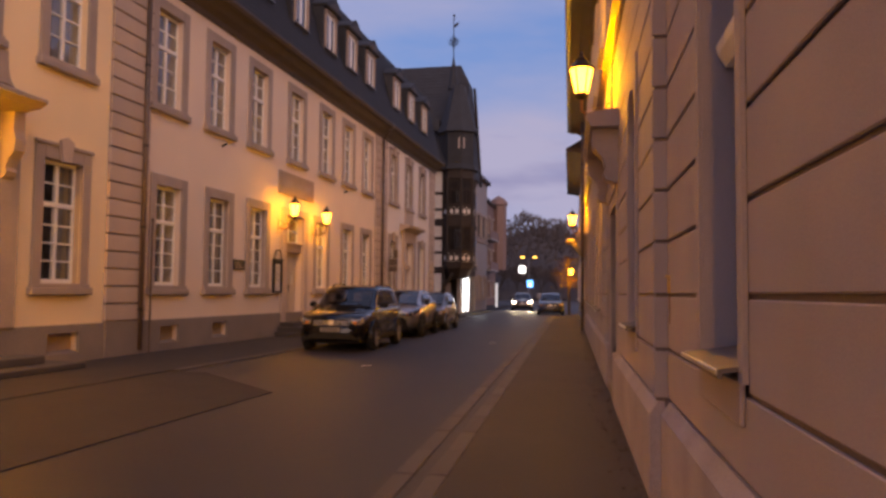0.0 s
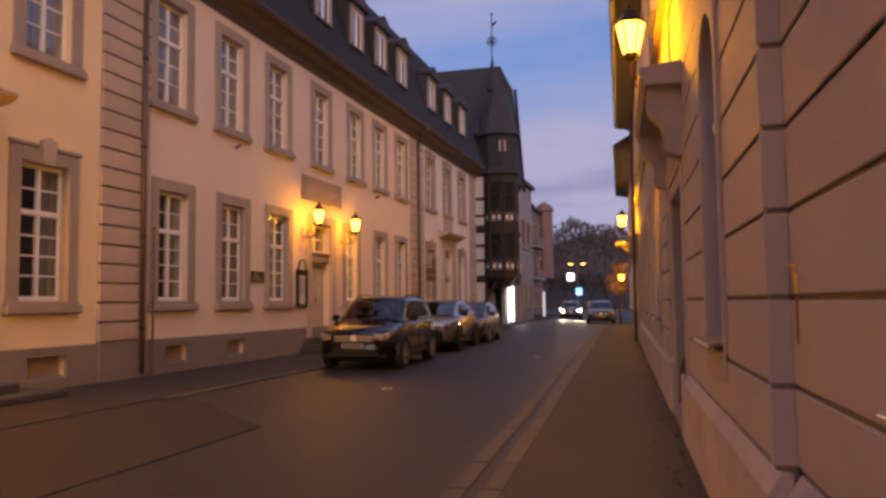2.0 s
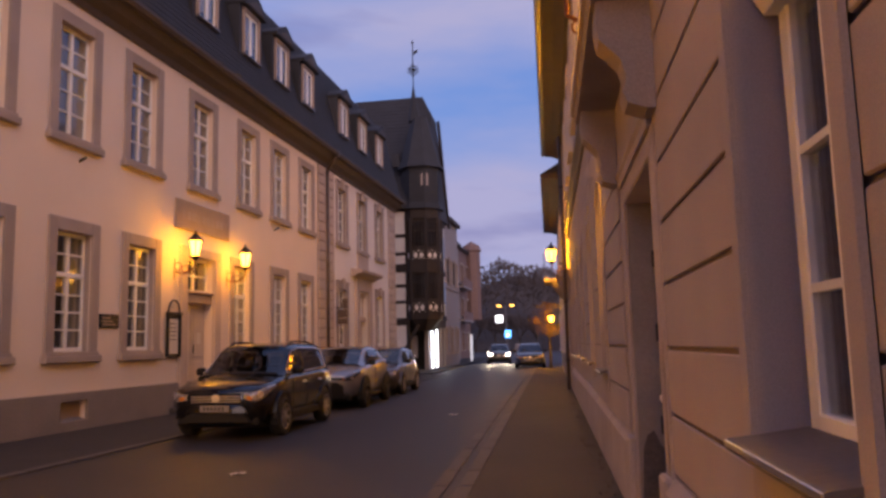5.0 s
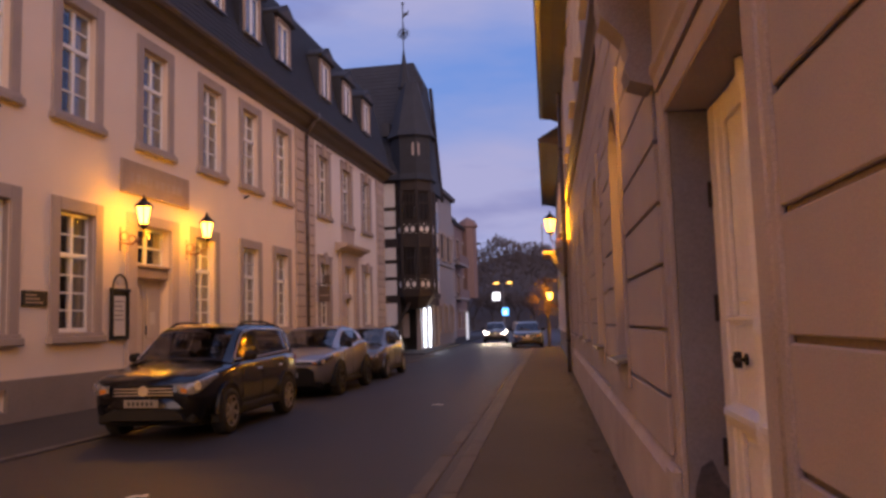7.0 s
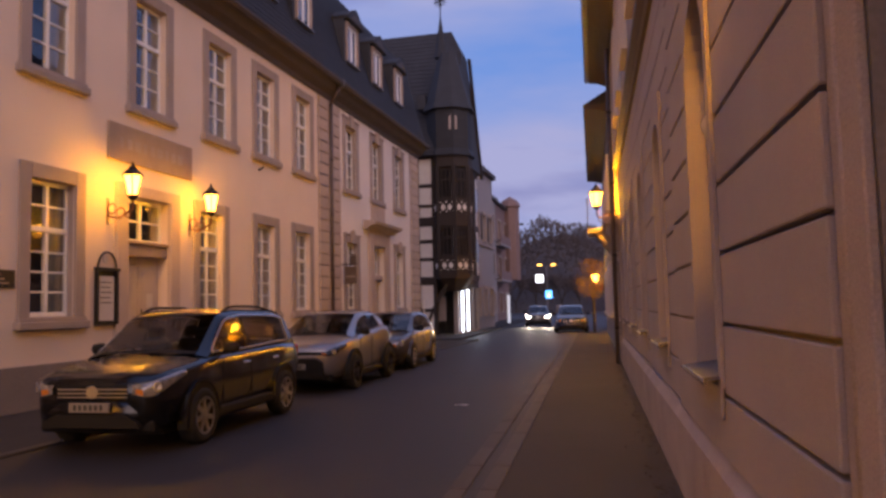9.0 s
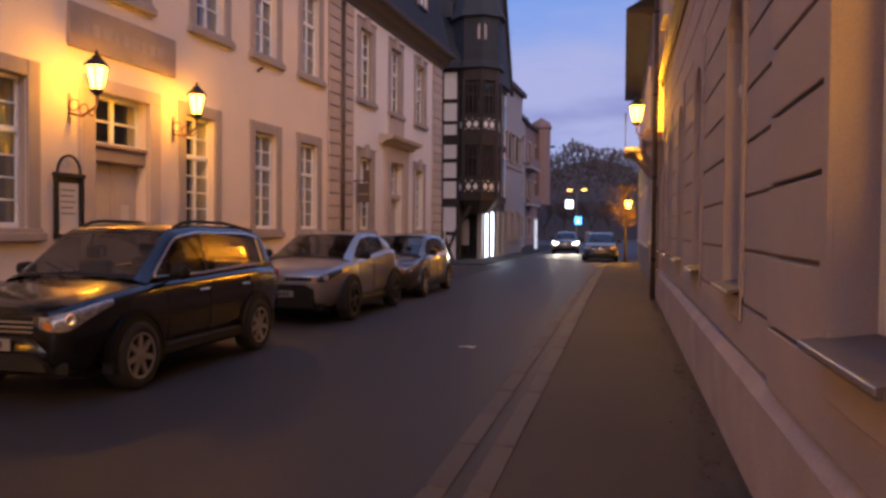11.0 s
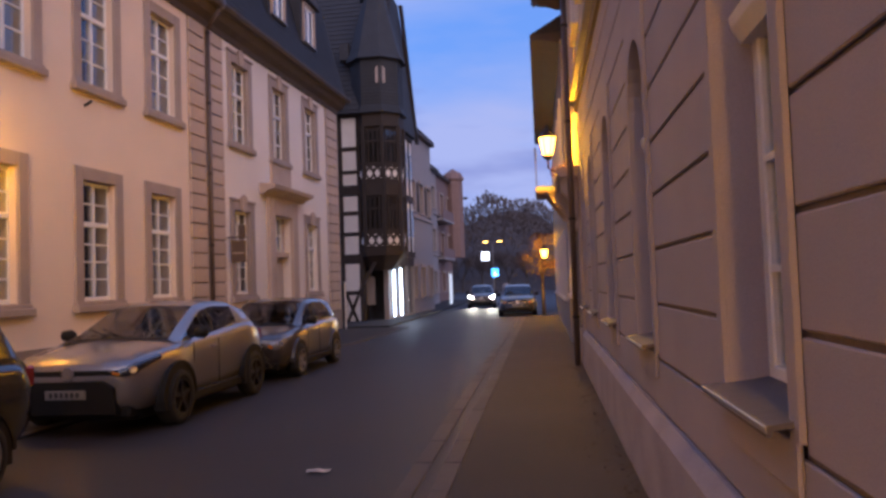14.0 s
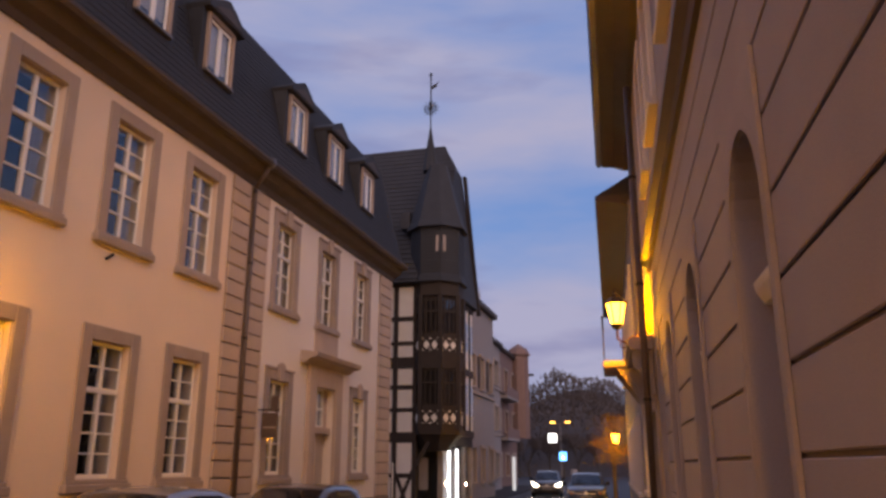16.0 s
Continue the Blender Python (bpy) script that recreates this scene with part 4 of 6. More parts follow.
def arched_window(w, shown=True):
    """An arched casement with a heavy transom; local x points out, the wall face is x = 0, centred on y = 0."""
    win = thing("window_6", "white arched window with a heavy transom and metal ledge in a deep reveal", "window", shift(0, 0, 0), kind="structure")
    h = w / 2
    fx = -0.17
    for s in (-1, 1):
        part("frame", cube(fx - 0.07, fx, min(s * h, s * (h - 0.1)), max(s * h, s * (h - 0.1)), LEDGE_Z, SPRING, 0.008), M_WHITE, win)
    part("frame", cube(fx - 0.07, fx, -h + 0.07, h - 0.07, LEDGE_Z, LEDGE_Z + 0.09, 0.008), M_WHITE, win)
    ring = bmesh.new()
    for i in range(12):
        a0, a1 = math.pi * i / 12, math.pi * (i + 1) / 12
        prism(ring, [(-h * math.cos(a0), SPRING + RISE * math.sin(a0)), (-h * math.cos(a1), SPRING + RISE * math.sin(a1)),
                     (-(h - 0.07) * math.cos(a1), SPRING + (RISE - 0.07) * math.sin(a1)), (-(h - 0.07) * math.cos(a0), SPRING + (RISE - 0.07) * math.sin(a0))], "x", fx - 0.07, fx)
    part("arch_frame", ring, M_WHITE, win)
    tz = 2.81
    tb = prism(bmesh.new(), [(fx - 0.07, tz - 0.07), (fx + 0.05, tz - 0.07), (fx + 0.09, tz), (fx + 0.1, tz + 0.05), (fx - 0.07, tz + 0.07)], "y", -h + 0.005, h - 0.005)
    part("transom", tb, M_WHITE, win, "heavy moulded white transom")
    part("mullion", cube(fx - 0.06, fx + 0.01, -0.035, 0.035, LEDGE_Z + 0.09, tz - 0.07), M_WHITE, win)
    for z in (1.72, 2.2):
        for s in (-1, 1):
            part("glazing_bar", cube(fx - 0.05, fx - 0.005, min(s * 0.035, s * (h - 0.07)), max(s * 0.035, s * (h - 0.07)), z - 0.015, z + 0.015), M_WHITE, win)
    for s in (-1, 1):
        p = part("pane", cube(fx - 0.035, fx - 0.03, min(s * 0.035, s * (h - 0.07)), max(s * 0.035, s * (h - 0.07)), LEDGE_Z + 0.09, tz - 0.07), M_GLASS, win)
        p.visible_shadow = False
    hp = [(-(h - 0.07), tz + 0.07)] + [(-(h - 0.07) * math.cos(math.pi * i / 12), SPRING + (RISE - 0.07) * math.sin(math.pi * i / 12)) for i in range(13)] + [(h - 0.07, tz + 0.07)]
    p = part("pane", prism(bmesh.new(), hp, "x", fx - 0.035, fx - 0.03), M_GLASS, win)
    p.visible_shadow = False
    led = prism(bmesh.new(), [(fx, LEDGE_Z + 0.035), (0.1, LEDGE_Z - 0.005), (0.11, LEDGE_Z - 0.01), (0.11, LEDGE_Z - 0.045), (0.09, LEDGE_Z - 0.045), (0.09, LEDGE_Z - 0.025), (fx, LEDGE_Z + 0.015)], "y", -h - 0.04, h + 0.04)
    part("ledge", led, M_LEDGE, win, "folded sheet-metal window ledge")
    part("ledge_edge", cube(0.108, 0.116, -h - 0.04, h + 0.04, LEDGE_Z - 0.032, LEDGE_Z - 0.008, 0.003), M_CHROME, win, "bright metal strip along the ledge edge")
    part("sill_block", cube(0.0, 0.022, -h - 0.06, h + 0.06, LEDGE_Z - 0.24, LEDGE_Z - 0.05, 0.01), M_RENDER, win)
    cb = bmesh.new()
    last = None
    for i in range(30):
        y = -h + w * i / 29
        pr = (cb.verts.new((fx - 0.25 + 0.02 * math.sin(i * 1.7), y, LEDGE_Z)), cb.verts.new((fx - 0.25 + 0.02 * math.sin(i * 1.7), y, SPRING + 0.1)))
        if last:
            cb.faces.new((last[0], pr[0], pr[1], last[1]))
        last = pr
    part("curtain", cb, M_CURTAIN, win, "dim pale curtain")
    return win


aw = arched_window(0.92)
spots = []
for a, b in R_OPEN:
    spots.append(right_m((a + b) / 2, 0, [-off for _, s0, s1, off, _ in STRETCHES if s0 < a < s1][0]))
place(aw, spots)


def upper_window():
    win = thing("window_7", "plain upper window with a pale surround", "window", shift(0, 0, 0), kind="structure")
    for s in (-1, 1):
        part("jamb", cube(-0.05, 0.07, s * 0.6 - 0.1, s * 0.6 + 0.1, 6.25, 8.45, 0.01), M_CREAM2, win)
        part("sash", cube(-0.2, -0.14, s * 0.24 - 0.24, s * 0.24 - 0.17, 6.4, 8.3), M_WHITE, win)
        part("sash", cube(-0.2, -0.14, s * 0.24 + 0.17, s * 0.24 + 0.24, 6.4, 8.3), M_WHITE, win)
    part("lintel", cube(-0.05, 0.075, -0.5, 0.5, 8.3, 8.45, 0.01), M_CREAM2, win)
    part("sill", cube(-0.05, 0.12, -0.7, 0.7, 6.2, 6.3, 0.01), M_CREAM2, win)
    p = part("pane", cube(-0.175, -0.17, -0.5, 0.5, 6.4, 8.3), M_GLASS, win)
    p.visible_shadow = False
    return win


place(upper_window(), [right_m((a + b) / 2, 0, -0.03) for a, b in R_OPEN])
downpipe(right_m(R_END + 0.05, 0, 0.03), 8.4, 0.05, False, "brown downpipe where two fronts meet")


def porch(label):
    """A doorway with a moulded surround and a slab canopy on scrolled consoles, centred on y = 0, x out."""
    d = thing("door_3", label, "door", shift(0, 0, 0), kind="structure")
    for s in (-1, 1):
        def strip(x0, x1, a, b, z0, z1, bevel=0.008):
            return cube(x0, x1, min(s * a, s * b), max(s * a, s * b), z0, z1, bevel)
        part("jamb", strip(-0.02, 0.012, 0.91, 1.08, 0.03, 2.95, 0.006), M_RPLINTH, d)
        part("jamb_roll", rod(bmesh.new(), (0.0, s * 1.09, 0.72), (0.0, s * 1.09, 2.95), 0.02, 8), M_RPLINTH, d, smooth=True)
        part("jamb_fillet", strip(-0.02, 0.012, 1.105, 1.185, 0.03, 2.95, 0.008), M_RPLINTH, d)
        part("jamb_foot", strip(0.0, 0.065, 0.93, 1.2, 0.03, 0.72, 0.02), M_RPLINTH, d)
        part("reveal", strip(-0.3, -0.02, 0.895, 0.91, 0.03, 2.95, 0.0), M_REVEAL, d, "grey painted door reveal")
        con = [(0, 3.72), (0.34, 3.72), (0.35, 3.58), (0.33, 3.46), (0.27, 3.4), (0.2, 3.32), (0.17, 3.2), (0.2, 3.12), (0.17, 3.04), (0.05, 3.0), (0, 3.0)]
        part("console", prism(bmesh.new(), con, "y", s * 1.2 - 0.13, s * 1.2 + 0.13), M_RPLINTH, d, "scrolled plaster console")
        part("casing", strip(-0.3, -0.235, 0.71, 0.895, 0.16, 2.78, 0.01), M_RDOOR, d)
        leaf = part("door_leaf", strip(-0.3, -0.272, 0.0, 0.7, 0.16, 2.78, 0.0), M_RDOOR, d, "white painted panelled door leaf")
        for y0, y1 in ((0.06, 0.14), (0.58, 0.7)):
            part("stile", strip(-0.272, -0.245, y0, y1, 0.16, 2.78, 0.006), M_RDOOR, leaf)
        for z0, z1 in ((0.16, 0.32), (1.12, 1.54), (2.62, 2.78)):
            part("rail", strip(-0.272, -0.246, 0.14, 0.58, z0, z1, 0.006), M_RDOOR, leaf)
        part("panel", strip(-0.272, -0.258, 0.2, 0.52, 1.64, 2.54, 0.012), M_RDOOR, leaf)
        part("panel", strip(-0.272, -0.258, 0.2, 0.52, 0.38, 0.94, 0.012), M_RDOOR, leaf)
        led = prism(bmesh.new(), [(-0.25, 0.98), (-0.225, 0.99), (-0.2, 1.03), (-0.185, 1.06), (-0.185, 1.09), (-0.25, 1.12)], "y", min(s * 0.03, s * 0.69), max(s * 0.03, s * 0.69))
        part("ledge_moulding", led, M_RDOOR, leaf)
        part("bead", strip(-0.246, -0.228, 0.06, 0.7, 1.55, 1.58, 0.006), M_RDOOR, leaf)
        for z in (0.75, 1.55, 2.2):
            part("hinge", rod(bmesh.new(), (-0.225, s * 0.885, z), (-0.225, s * 0.885, z + 0.15), 0.014, 6), M_IRON, d, "dark iron hinge")
    part("head", cube(-0.3, 0.011, -0.91, 0.91, 2.78, 2.95, 0.012), M_RPLINTH, d)
    part("head_moulding", prism(bmesh.new(), [(0, 2.95), (0.03, 2.95), (0.035, 3.02), (0.055, 3.06), (0.055, 3.1), (0, 3.12)], "y", -1.07, 1.07), M_RPLINTH, d)
    part("frieze", cube(0.0, 0.03, -1.07, 1.07, 3.12, 3.72, 0.01), M_RENDER, d)
    slab = prism(bmesh.new(), [(0, 3.72), (0.37, 3.72), (0.39, 3.78), (0.42, 3.8), (0.42, 3.9), (0, 3.96)], "y", -1.5, 1.5)
    part("canopy", slab, M_RPLINTH, d, "projecting moulded canopy slab")
    part("threshold", cube(-0.3, 0.05, -0.895, 0.895, 0.03, 0.16, 0.015), M_PLINTH, d)
    column = lathe(bmesh.new(), [(0.055, 0.16), (0.055, 0.9), (0.045, 0.96), (0.07, 1.0), (0.07, 1.06), (0.05, 1.1), (0.05, 1.48), (0.068, 1.51), (0.05, 1.55), (0.048, 1.62), (0.07, 1.66), (0.05, 1.72), (0.042, 2.6), (0.06, 2.7), (0.06, 2.78)], 14, at=(-0.245, 0, 0))
    part("astragal", column, M_RDOOR, d, "half-round white column between the leaves", smooth=True)
    stain = prism(bmesh.new(), [(-0.24, 0.12), (-0.03, 0.2), (-0.05, 0.62), (-0.09, 0.74), (-0.15, 0.78), (-0.2, 0.66), (-0.25, 0.6)], "y", -0.8955, -0.893)
    part("stain", stain, M_STAIN, d, "dark damp stain low on the reveal")
    hb = bmesh.new()
    lathe(hb, [(0.03, 0), (0.03, 0.012), (0.01, 0.018), (0.01, 0.05), (0.022, 0.055), (0.022, 0.07)], 10, axis="x", at=(-0.246, -0.36, 1.36))
    rod(hb, (-0.19, -0.36, 1.36), (-0.19, -0.22, 1.365), 0.01, 6)
    rod(hb, (-0.2, -0.36, 1.32), (-0.2, -0.36, 1.4), 0.02, 6)
    part("door_handle", hb, M_IRON, d, "dark iron door handle")
    return d


place(porch("white panelled double door under a canopy slab on scrolled consoles"), [right_m(4.44), right_m(25.5)])
lan2 = lantern(450, "lit six-sided iron street lantern of the east side, one copy added unseen")
# the copy at s = -13 is an added, unseen fill light behind the camera
place(lan2, [right_m(4.75, 4.8, -0.14), right_m(25.3, 4.55, -0.05), right_m(-13, 4.9)])

plate = thing("wall_plate", "small tarnished brass plate with a rust streak on the render", "wall plate", right_m(-1.53, 1.63, -RECESS))
part("plate", cube(-0.004, 0.014, -0.02, 0.02, -0.11, 0.0, 0.003), M_BRASS, plate)
part("cap", cube(-0.004, 0.03, -0.023, 0.023, 0.002, 0.02, 0.003), M_BRASS, plate)
part("streak", prism(bmesh.new(), [(-0.018, -0.11), (0.018, -0.11), (0.02, -0.25), (0.012, -0.33), (-0.014, -0.32), (-0.021, -0.22)], "x", -0.004, 0.003), M_RUST, plate, "rust-brown run-off streak")

# next fronts on the east side
nb_open = [(27.6, 28.5, 1.3, 3.3, 0)]
structure("wall_east_next", wall_sheet(-1, R_END, 29.45, 0, 9.0, 0.5, [(24.55, 26.45, 0.03, 2.95, 0)] + nb_open), M_FAR2, "ochre rendered front of the next house", RF @ shift(0.01, 0, 0))
fo = [(31 + 3.0 * i, 32.1 + 3.0 * i, z, z + 1.9, 0) for i in range(5) for z in (1.2, 5.0)]
structure("wall_east_far", wall_sheet(-1, 29.5, 46, 0, 8.2, 0.5, fo), M_FAR, "pale rendered front farther along the street", RF @ shift(-0.05, 0, 0))
structure("eaves_east_far", prism(bmesh.new(), [(0.05, 8.15), (-0.5, 8.3), (-0.85, 8.32), (-0.85, 8.46), (0.05, 8.55)], "y", 29.8, 46.2), M_EAVE, "brown eaves of the farther house", RF)
structure("roof_east_far", prism(bmesh.new(), [(-0.83, 8.47), (3.5, 11), (8, 8.47)], "y", 29.8, 46.2), M_SLATE, "dark slate roof of the farther house", RF)
fw = thing("window_8", "plain white window in the farther front", "window", shift(0, 0, 0), kind="structure")
for s in (-1, 1):
    part("jamb", cube(-0.05, 0.08, s * 0.62 - 0.08, s * 0.62 + 0.08, 0, 1.9, 0.01), M_CREAM2, fw)
part("sill", cube(-0.05, 0.14, -0.72, 0.72, -0.1, 0, 0.01), M_CREAM2, fw)
part("mullion", cube(-0.2, -0.14, -0.03, 0.03, 0, 1.9), M_WHITE, fw)
p = part("pane", cube(-0.17, -0.165, -0.54, 0.54, 0, 1.9), M_GLASS, fw)
place(fw, [right_m((h[0] + h[1]) / 2, h[2], 0.05) for h in fo] + [right_m(28.05, 1.35, 0)])
bal = thing("balcony", "small dark balcony with an iron railing on the ochre front", "balcony", right_m(27.6, 3.75))
part("slab", cube(0, 0.85, -0.9, 0.9, 0, 0.14, 0.02), M_RPLINTH, bal)
for s in (-1, 1):
    part("console", prism(bmesh.new(), [(0, 0), (0.6, 0), (0.15, -0.6), (0, -0.6)], "y", s * 0.7 - 0.08, s * 0.7 + 0.08), M_RPLINTH, bal)
part("handrail", cube(0.8, 0.84, -0.88, 0.88, 1.0, 1.05), M_IRON, bal)
for i in range(12):
    part("baluster", rod(bmesh.new(), (0.82, -0.85 + i * 1.7 / 11, 0.14), (0.82, -0.85 + i * 1.7 / 11, 1.0), 0.012, 5), M_IRON, bal)
copy_thing(lan2, right_m(45.8, 2.95))
structure("end_wall_east", box(bmesh.new(), 0.15, 6, 46.2, 60, 0, 6), M_FAR2, "ochre garden wall at the street's end", RF)

# ---- timber-framed corner house ----
# the house stands back beyond the annex
TH = shift(0.2, 8, 1.6) @ Matrix.Scale(1.13, 4) @ shift(-0.2, 35.85, -1.6)
XS = -8.3
structure("wall_timber_side", cube(-16, -9.16, 0, 0.3, 0, 9.1), M_PANEL, "white infill of the timber-framed side wall", TH)
th = thing("timber_house", "dark half-timbered corner house with white infill and slate roof", "house", TH)
part("street_wall", cube(XS - 0.3, XS, 1.2, 6.2, 3.0, 9.3), M_PANEL, th)
# solid core, near-black in place of a shaded interior
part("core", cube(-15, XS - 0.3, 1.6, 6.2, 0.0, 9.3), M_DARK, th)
BEAMS = [(0.0, 0.22), (1.35, 1.52), (2.65, 3.05), (3.82, 3.98), (4.68, 4.86), (5.5, 5.95), (6.42, 6.58), (7.4, 7.58), (8.8, 9.15)]
for a, b in BEAMS:
    part("beam", cube(-11, -9.26, -0.035, 0.01, a, b, 0.01), M_TIMBER, th)
part("post", cube(-10.12, -9.92, -0.04, 0.01, 0, 9.1, 0.01), M_TIMBER, th)
part("post", cube(-9.3, -9.14, -0.04, 0.3, 0, 9.1, 0.01), M_TIMBER, th)
br = prism(bmesh.new(), [(-9.95, 0.2), (-9.8, 0.2), (-9.3, 1.35), (-9.45, 1.35)], "y", -0.03, 0.01)
part("brace", br, M_TIMBER, th)
br = prism(bmesh.new(), [(-9.35, 0.2), (-9.5, 0.2), (-9.95, 1.35), (-9.8, 1.35)], "y", -0.027, 0.012)
part("brace", br, M_TIMBER, th)
br = prism(bmesh.new(), [(-9.4, 1.5), (-9.25, 1.5), (-8.4, 2.9), (-8.6, 2.9)], "y", -0.03, 0.05)
part("brace", br, M_TIMBER, th)

# octagonal oriel
OC = (-8.5, 0.7)


def octagon(r, phase=22.5):
    return [(OC[0] + r * math.cos(radians(45 * i + phase)), OC[1] + r * math.sin(radians(45 * i + phase))) for i in range(8)]


def ring_prism(r0, z0, r1, z1):
    bm = bmesh.new()
    lo = [bm.verts.new((x, y, z0)) for x, y in octagon(r0)]
    hi = [bm.verts.new((x, y, z1)) for x, y in octagon(r1)]
    for i in range(8):
        bm.faces.new((lo[i], lo[(i + 1) % 8], hi[(i + 1) % 8], hi[i]))
    bm.faces.new(lo[::-1])
    bm.faces.new(hi)
    return bm


part("oriel_foot", ring_prism(0.5, 2.35, 1.02, 2.95), M_TIMBER, th)
part("oriel_core", ring_prism(0.93, 2.95, 0.93, 9.0), M_TIMBER, th)
for z0, z1 in ((2.95, 3.15), (5.45, 5.95), (8.35, 9.0)):
    part("oriel_band", ring_prism(1.08, z0, 1.1, z1), M_TIMBER, th)
corners = octagon(1.06)
for x, y in corners:
    part("oriel_post", cube(x - 0.08, x + 0.08, y - 0.08, y + 0.08, 3.1, 8.4), M_TIMBER, th)
for i in range(8):
    (xa, ya), (xb, yb) = corners[i], corners[(i + 1) % 8]
    cx, cy = (xa + xb) / 2, (ya + yb) / 2
    ang = math.degrees(math.atan2(cy - OC[1], cx - OC[0]))
    w = math.hypot(xb - xa, yb - ya)
    for z0 in (3.15, 5.95):
        # balustrade panel with white lozenges, and leaded windows above
        fr = part("balustrade", cube(-0.06, 0.0, -w / 2 + 0.08, w / 2 - 0.08, 0.0, 0.85), M_TIMBER, th)
        fr.matrix_local = shift(cx, cy, z0) @ pose(0, 0, 0, 0, 0, ang)
        for k in (-1, 1):
            c = k * w * 0.2
            lz = prism(bmesh.new(), [(c - 0.13, 0.42), (c, 0.24), (c + 0.13, 0.42), (c, 0.6)], "x", 0.0, 0.012)
            part("lozenge", lz, M_PANEL, fr, "white diamond infill")
            for dz in (0.2, 0.64):
                for q in (-0.15, 0.15):
                    part("triangle", prism(bmesh.new(), [(c + q - 0.05, dz), (c + q + 0.05, dz), (c + q, dz + (0.07 if dz > 0.4 else 0.06))], "x", 0.0, 0.01), M_PANEL, fr)
        wn2 = part("casement", cube(-0.04, -0.02, -w / 2 + 0.1, w / 2 - 0.1, 0.95, 2.2), M_GLASS, th)
        wn2.matrix_local = shift(cx, cy, z0) @ pose(0, 0, 0, 0, 0, ang)
        for k in (-0.5, 0, 0.5):
            mu = part("mullion", cube(-0.05, 0.0, k * w * 0.5 - 0.03, k * w * 0.5 + 0.03, 0.85, 2.3), M_TIMBER, th)
            mu.matrix_local = shift(cx, cy, z0) @ pose(0, 0, 0, 0, 0, ang)
        tr = part("transom", cube(-0.05, 0.01, -w / 2 + 0.08, w / 2 - 0.08, 1.72, 1.8), M_TIMBER, th)
        tr.matrix_local = shift(cx, cy, z0) @ pose(0, 0, 0, 0, 0, ang)
part("turret_skirt", ring_prism(1.27, 8.9, 1.14, 9.25), M_SLATE, th)
part("turret_drum", ring_prism(1.11, 9.25, 1.11, 11.3), M_SLATE, th, "slate-hung turret drum")
part("turret_eave", ring_prism(1.32, 11.2, 1.16, 11.55), M_SLATE, th)
part("turret_cone", ring_prism(1.16, 11.55, 0.42, 14.2), M_SLATE, th)
part("spire", ring_prism(0.34, 14.0, 0.03, 16.1), M_SLATE, th).location = (-0.33, 0, 0)
for k in range(13):
    part("slate_course", ring_prism(1.125, 9.35 + k * 0.145, 1.11, 9.38 + k * 0.145), M_SLATE, th)
hatch = part("turret_window", prism(bmesh.new(), [(-0.2, 0), (0.2, 0), (0.2, 0.6), (0, 0.85), (-0.2, 0.6)], "x", 0.0, 0.04), M_STONE, th, "small pointed turret window")
hatch.matrix_local = shift(OC[0] + 1.03 * math.cos(radians(-67.5)), OC[1] + 1.03 * math.sin(radians(-67.5)), 10.15) @ pose(0, 0, 0, 0, 0, -67.5)
part("hatch_pane", cube(0.04, 0.05, -0.1, 0.1, 0.12, 0.55), M_GLASS, hatch)
vane = thing("weather_vane", "tall iron weather vane with a gilded sunburst on the spire", "weather vane", TH @ shift(OC[0] - 0.33, OC[1], 15.95))
part("rod", rod(bmesh.new(), (0, 0, 0), (0, 0, 2.7), 0.03, 6), M_IRON, vane)
sbm = bmesh.new()
for i in range(14):
    a = 6.2832 * i / 14
    rod(sbm, (0, 0, 1.05), (0.36 * math.cos(a), 0, 1.05 + 0.36 * math.sin(a)), 0.018, 4)
    a1 = 6.2832 * (i + 1) / 14
    rod(sbm, (0.24 * math.cos(a), 0, 1.05 + 0.24 * math.sin(a)), (0.24 * math.cos(a1), 0, 1.05 + 0.24 * math.sin(a1)), 0.018, 4)
part("sunburst", sbm, M_IRON, vane)
part("flag", prism(bmesh.new(), [(0.02, 1.95), (0.3, 2.1), (0.26, 2.16), (0.36, 2.3), (0.02, 2.12)], "y", -0.008, 0.008), M_IRON, vane)
part("ball", lathe(bmesh.new(), [(0.02, 2.6), (0.07, 2.66), (0.07, 2.72), (0.01, 2.82)], 8), M_IRON, vane)

# roof with a half-hipped gable to the street
rb = bmesh.new()
pts = {"a": (-17, -0.35, 8.95), "b": (-8.05, -0.35, 8.95), "c": (-8.2, 2.55, 14.85), "d": (-8.85, 3.2, 16.25), "e": (-17, 3.2, 16.25),
       "f": (-8.2, 3.85, 14.85), "g": (-8.05, 6.6, 8.95), "h": (-17, 6.6, 8.95)}
v = {k: rb.verts.new(p) for k, p in pts.items()}
for f in ("abcde", "cfd", "dfghe", "ahgb", "aedh"):
    try:
        rb.faces.new([v[k] for k in f])
    except ValueError:
        pass
rb.faces.new([v[k] for k in "bgfc"])
part("roof", rb, M_SLATE, th, "steep slate roof with a clipped gable")
part("bargeboard", prism(bmesh.new(), [(6.5, 8.75), (6.75, 8.75), (4.0, 14.85), (3.75, 14.85)], "x", -8.14, -7.98), M_TIMBER, th)
for k in range(30):
    t = (k + 0.5) / 30
    y, z = -0.35 + 3.55 * t, 8.95 + 7.25 * t
    xe = -8.12 if z < 14.85 else -8.2 - 0.62 * (z - 14.85) / 1.4
    part("slate_course", cube(-17, xe, y - 0.04, y + 0.012, z, z + 0.03), M_SLATE, th)
sd = part("roof_hatch", cube(-10.0, -9.6, 0.3, 1.2, 11.4, 12.1), M_SLATE, th)
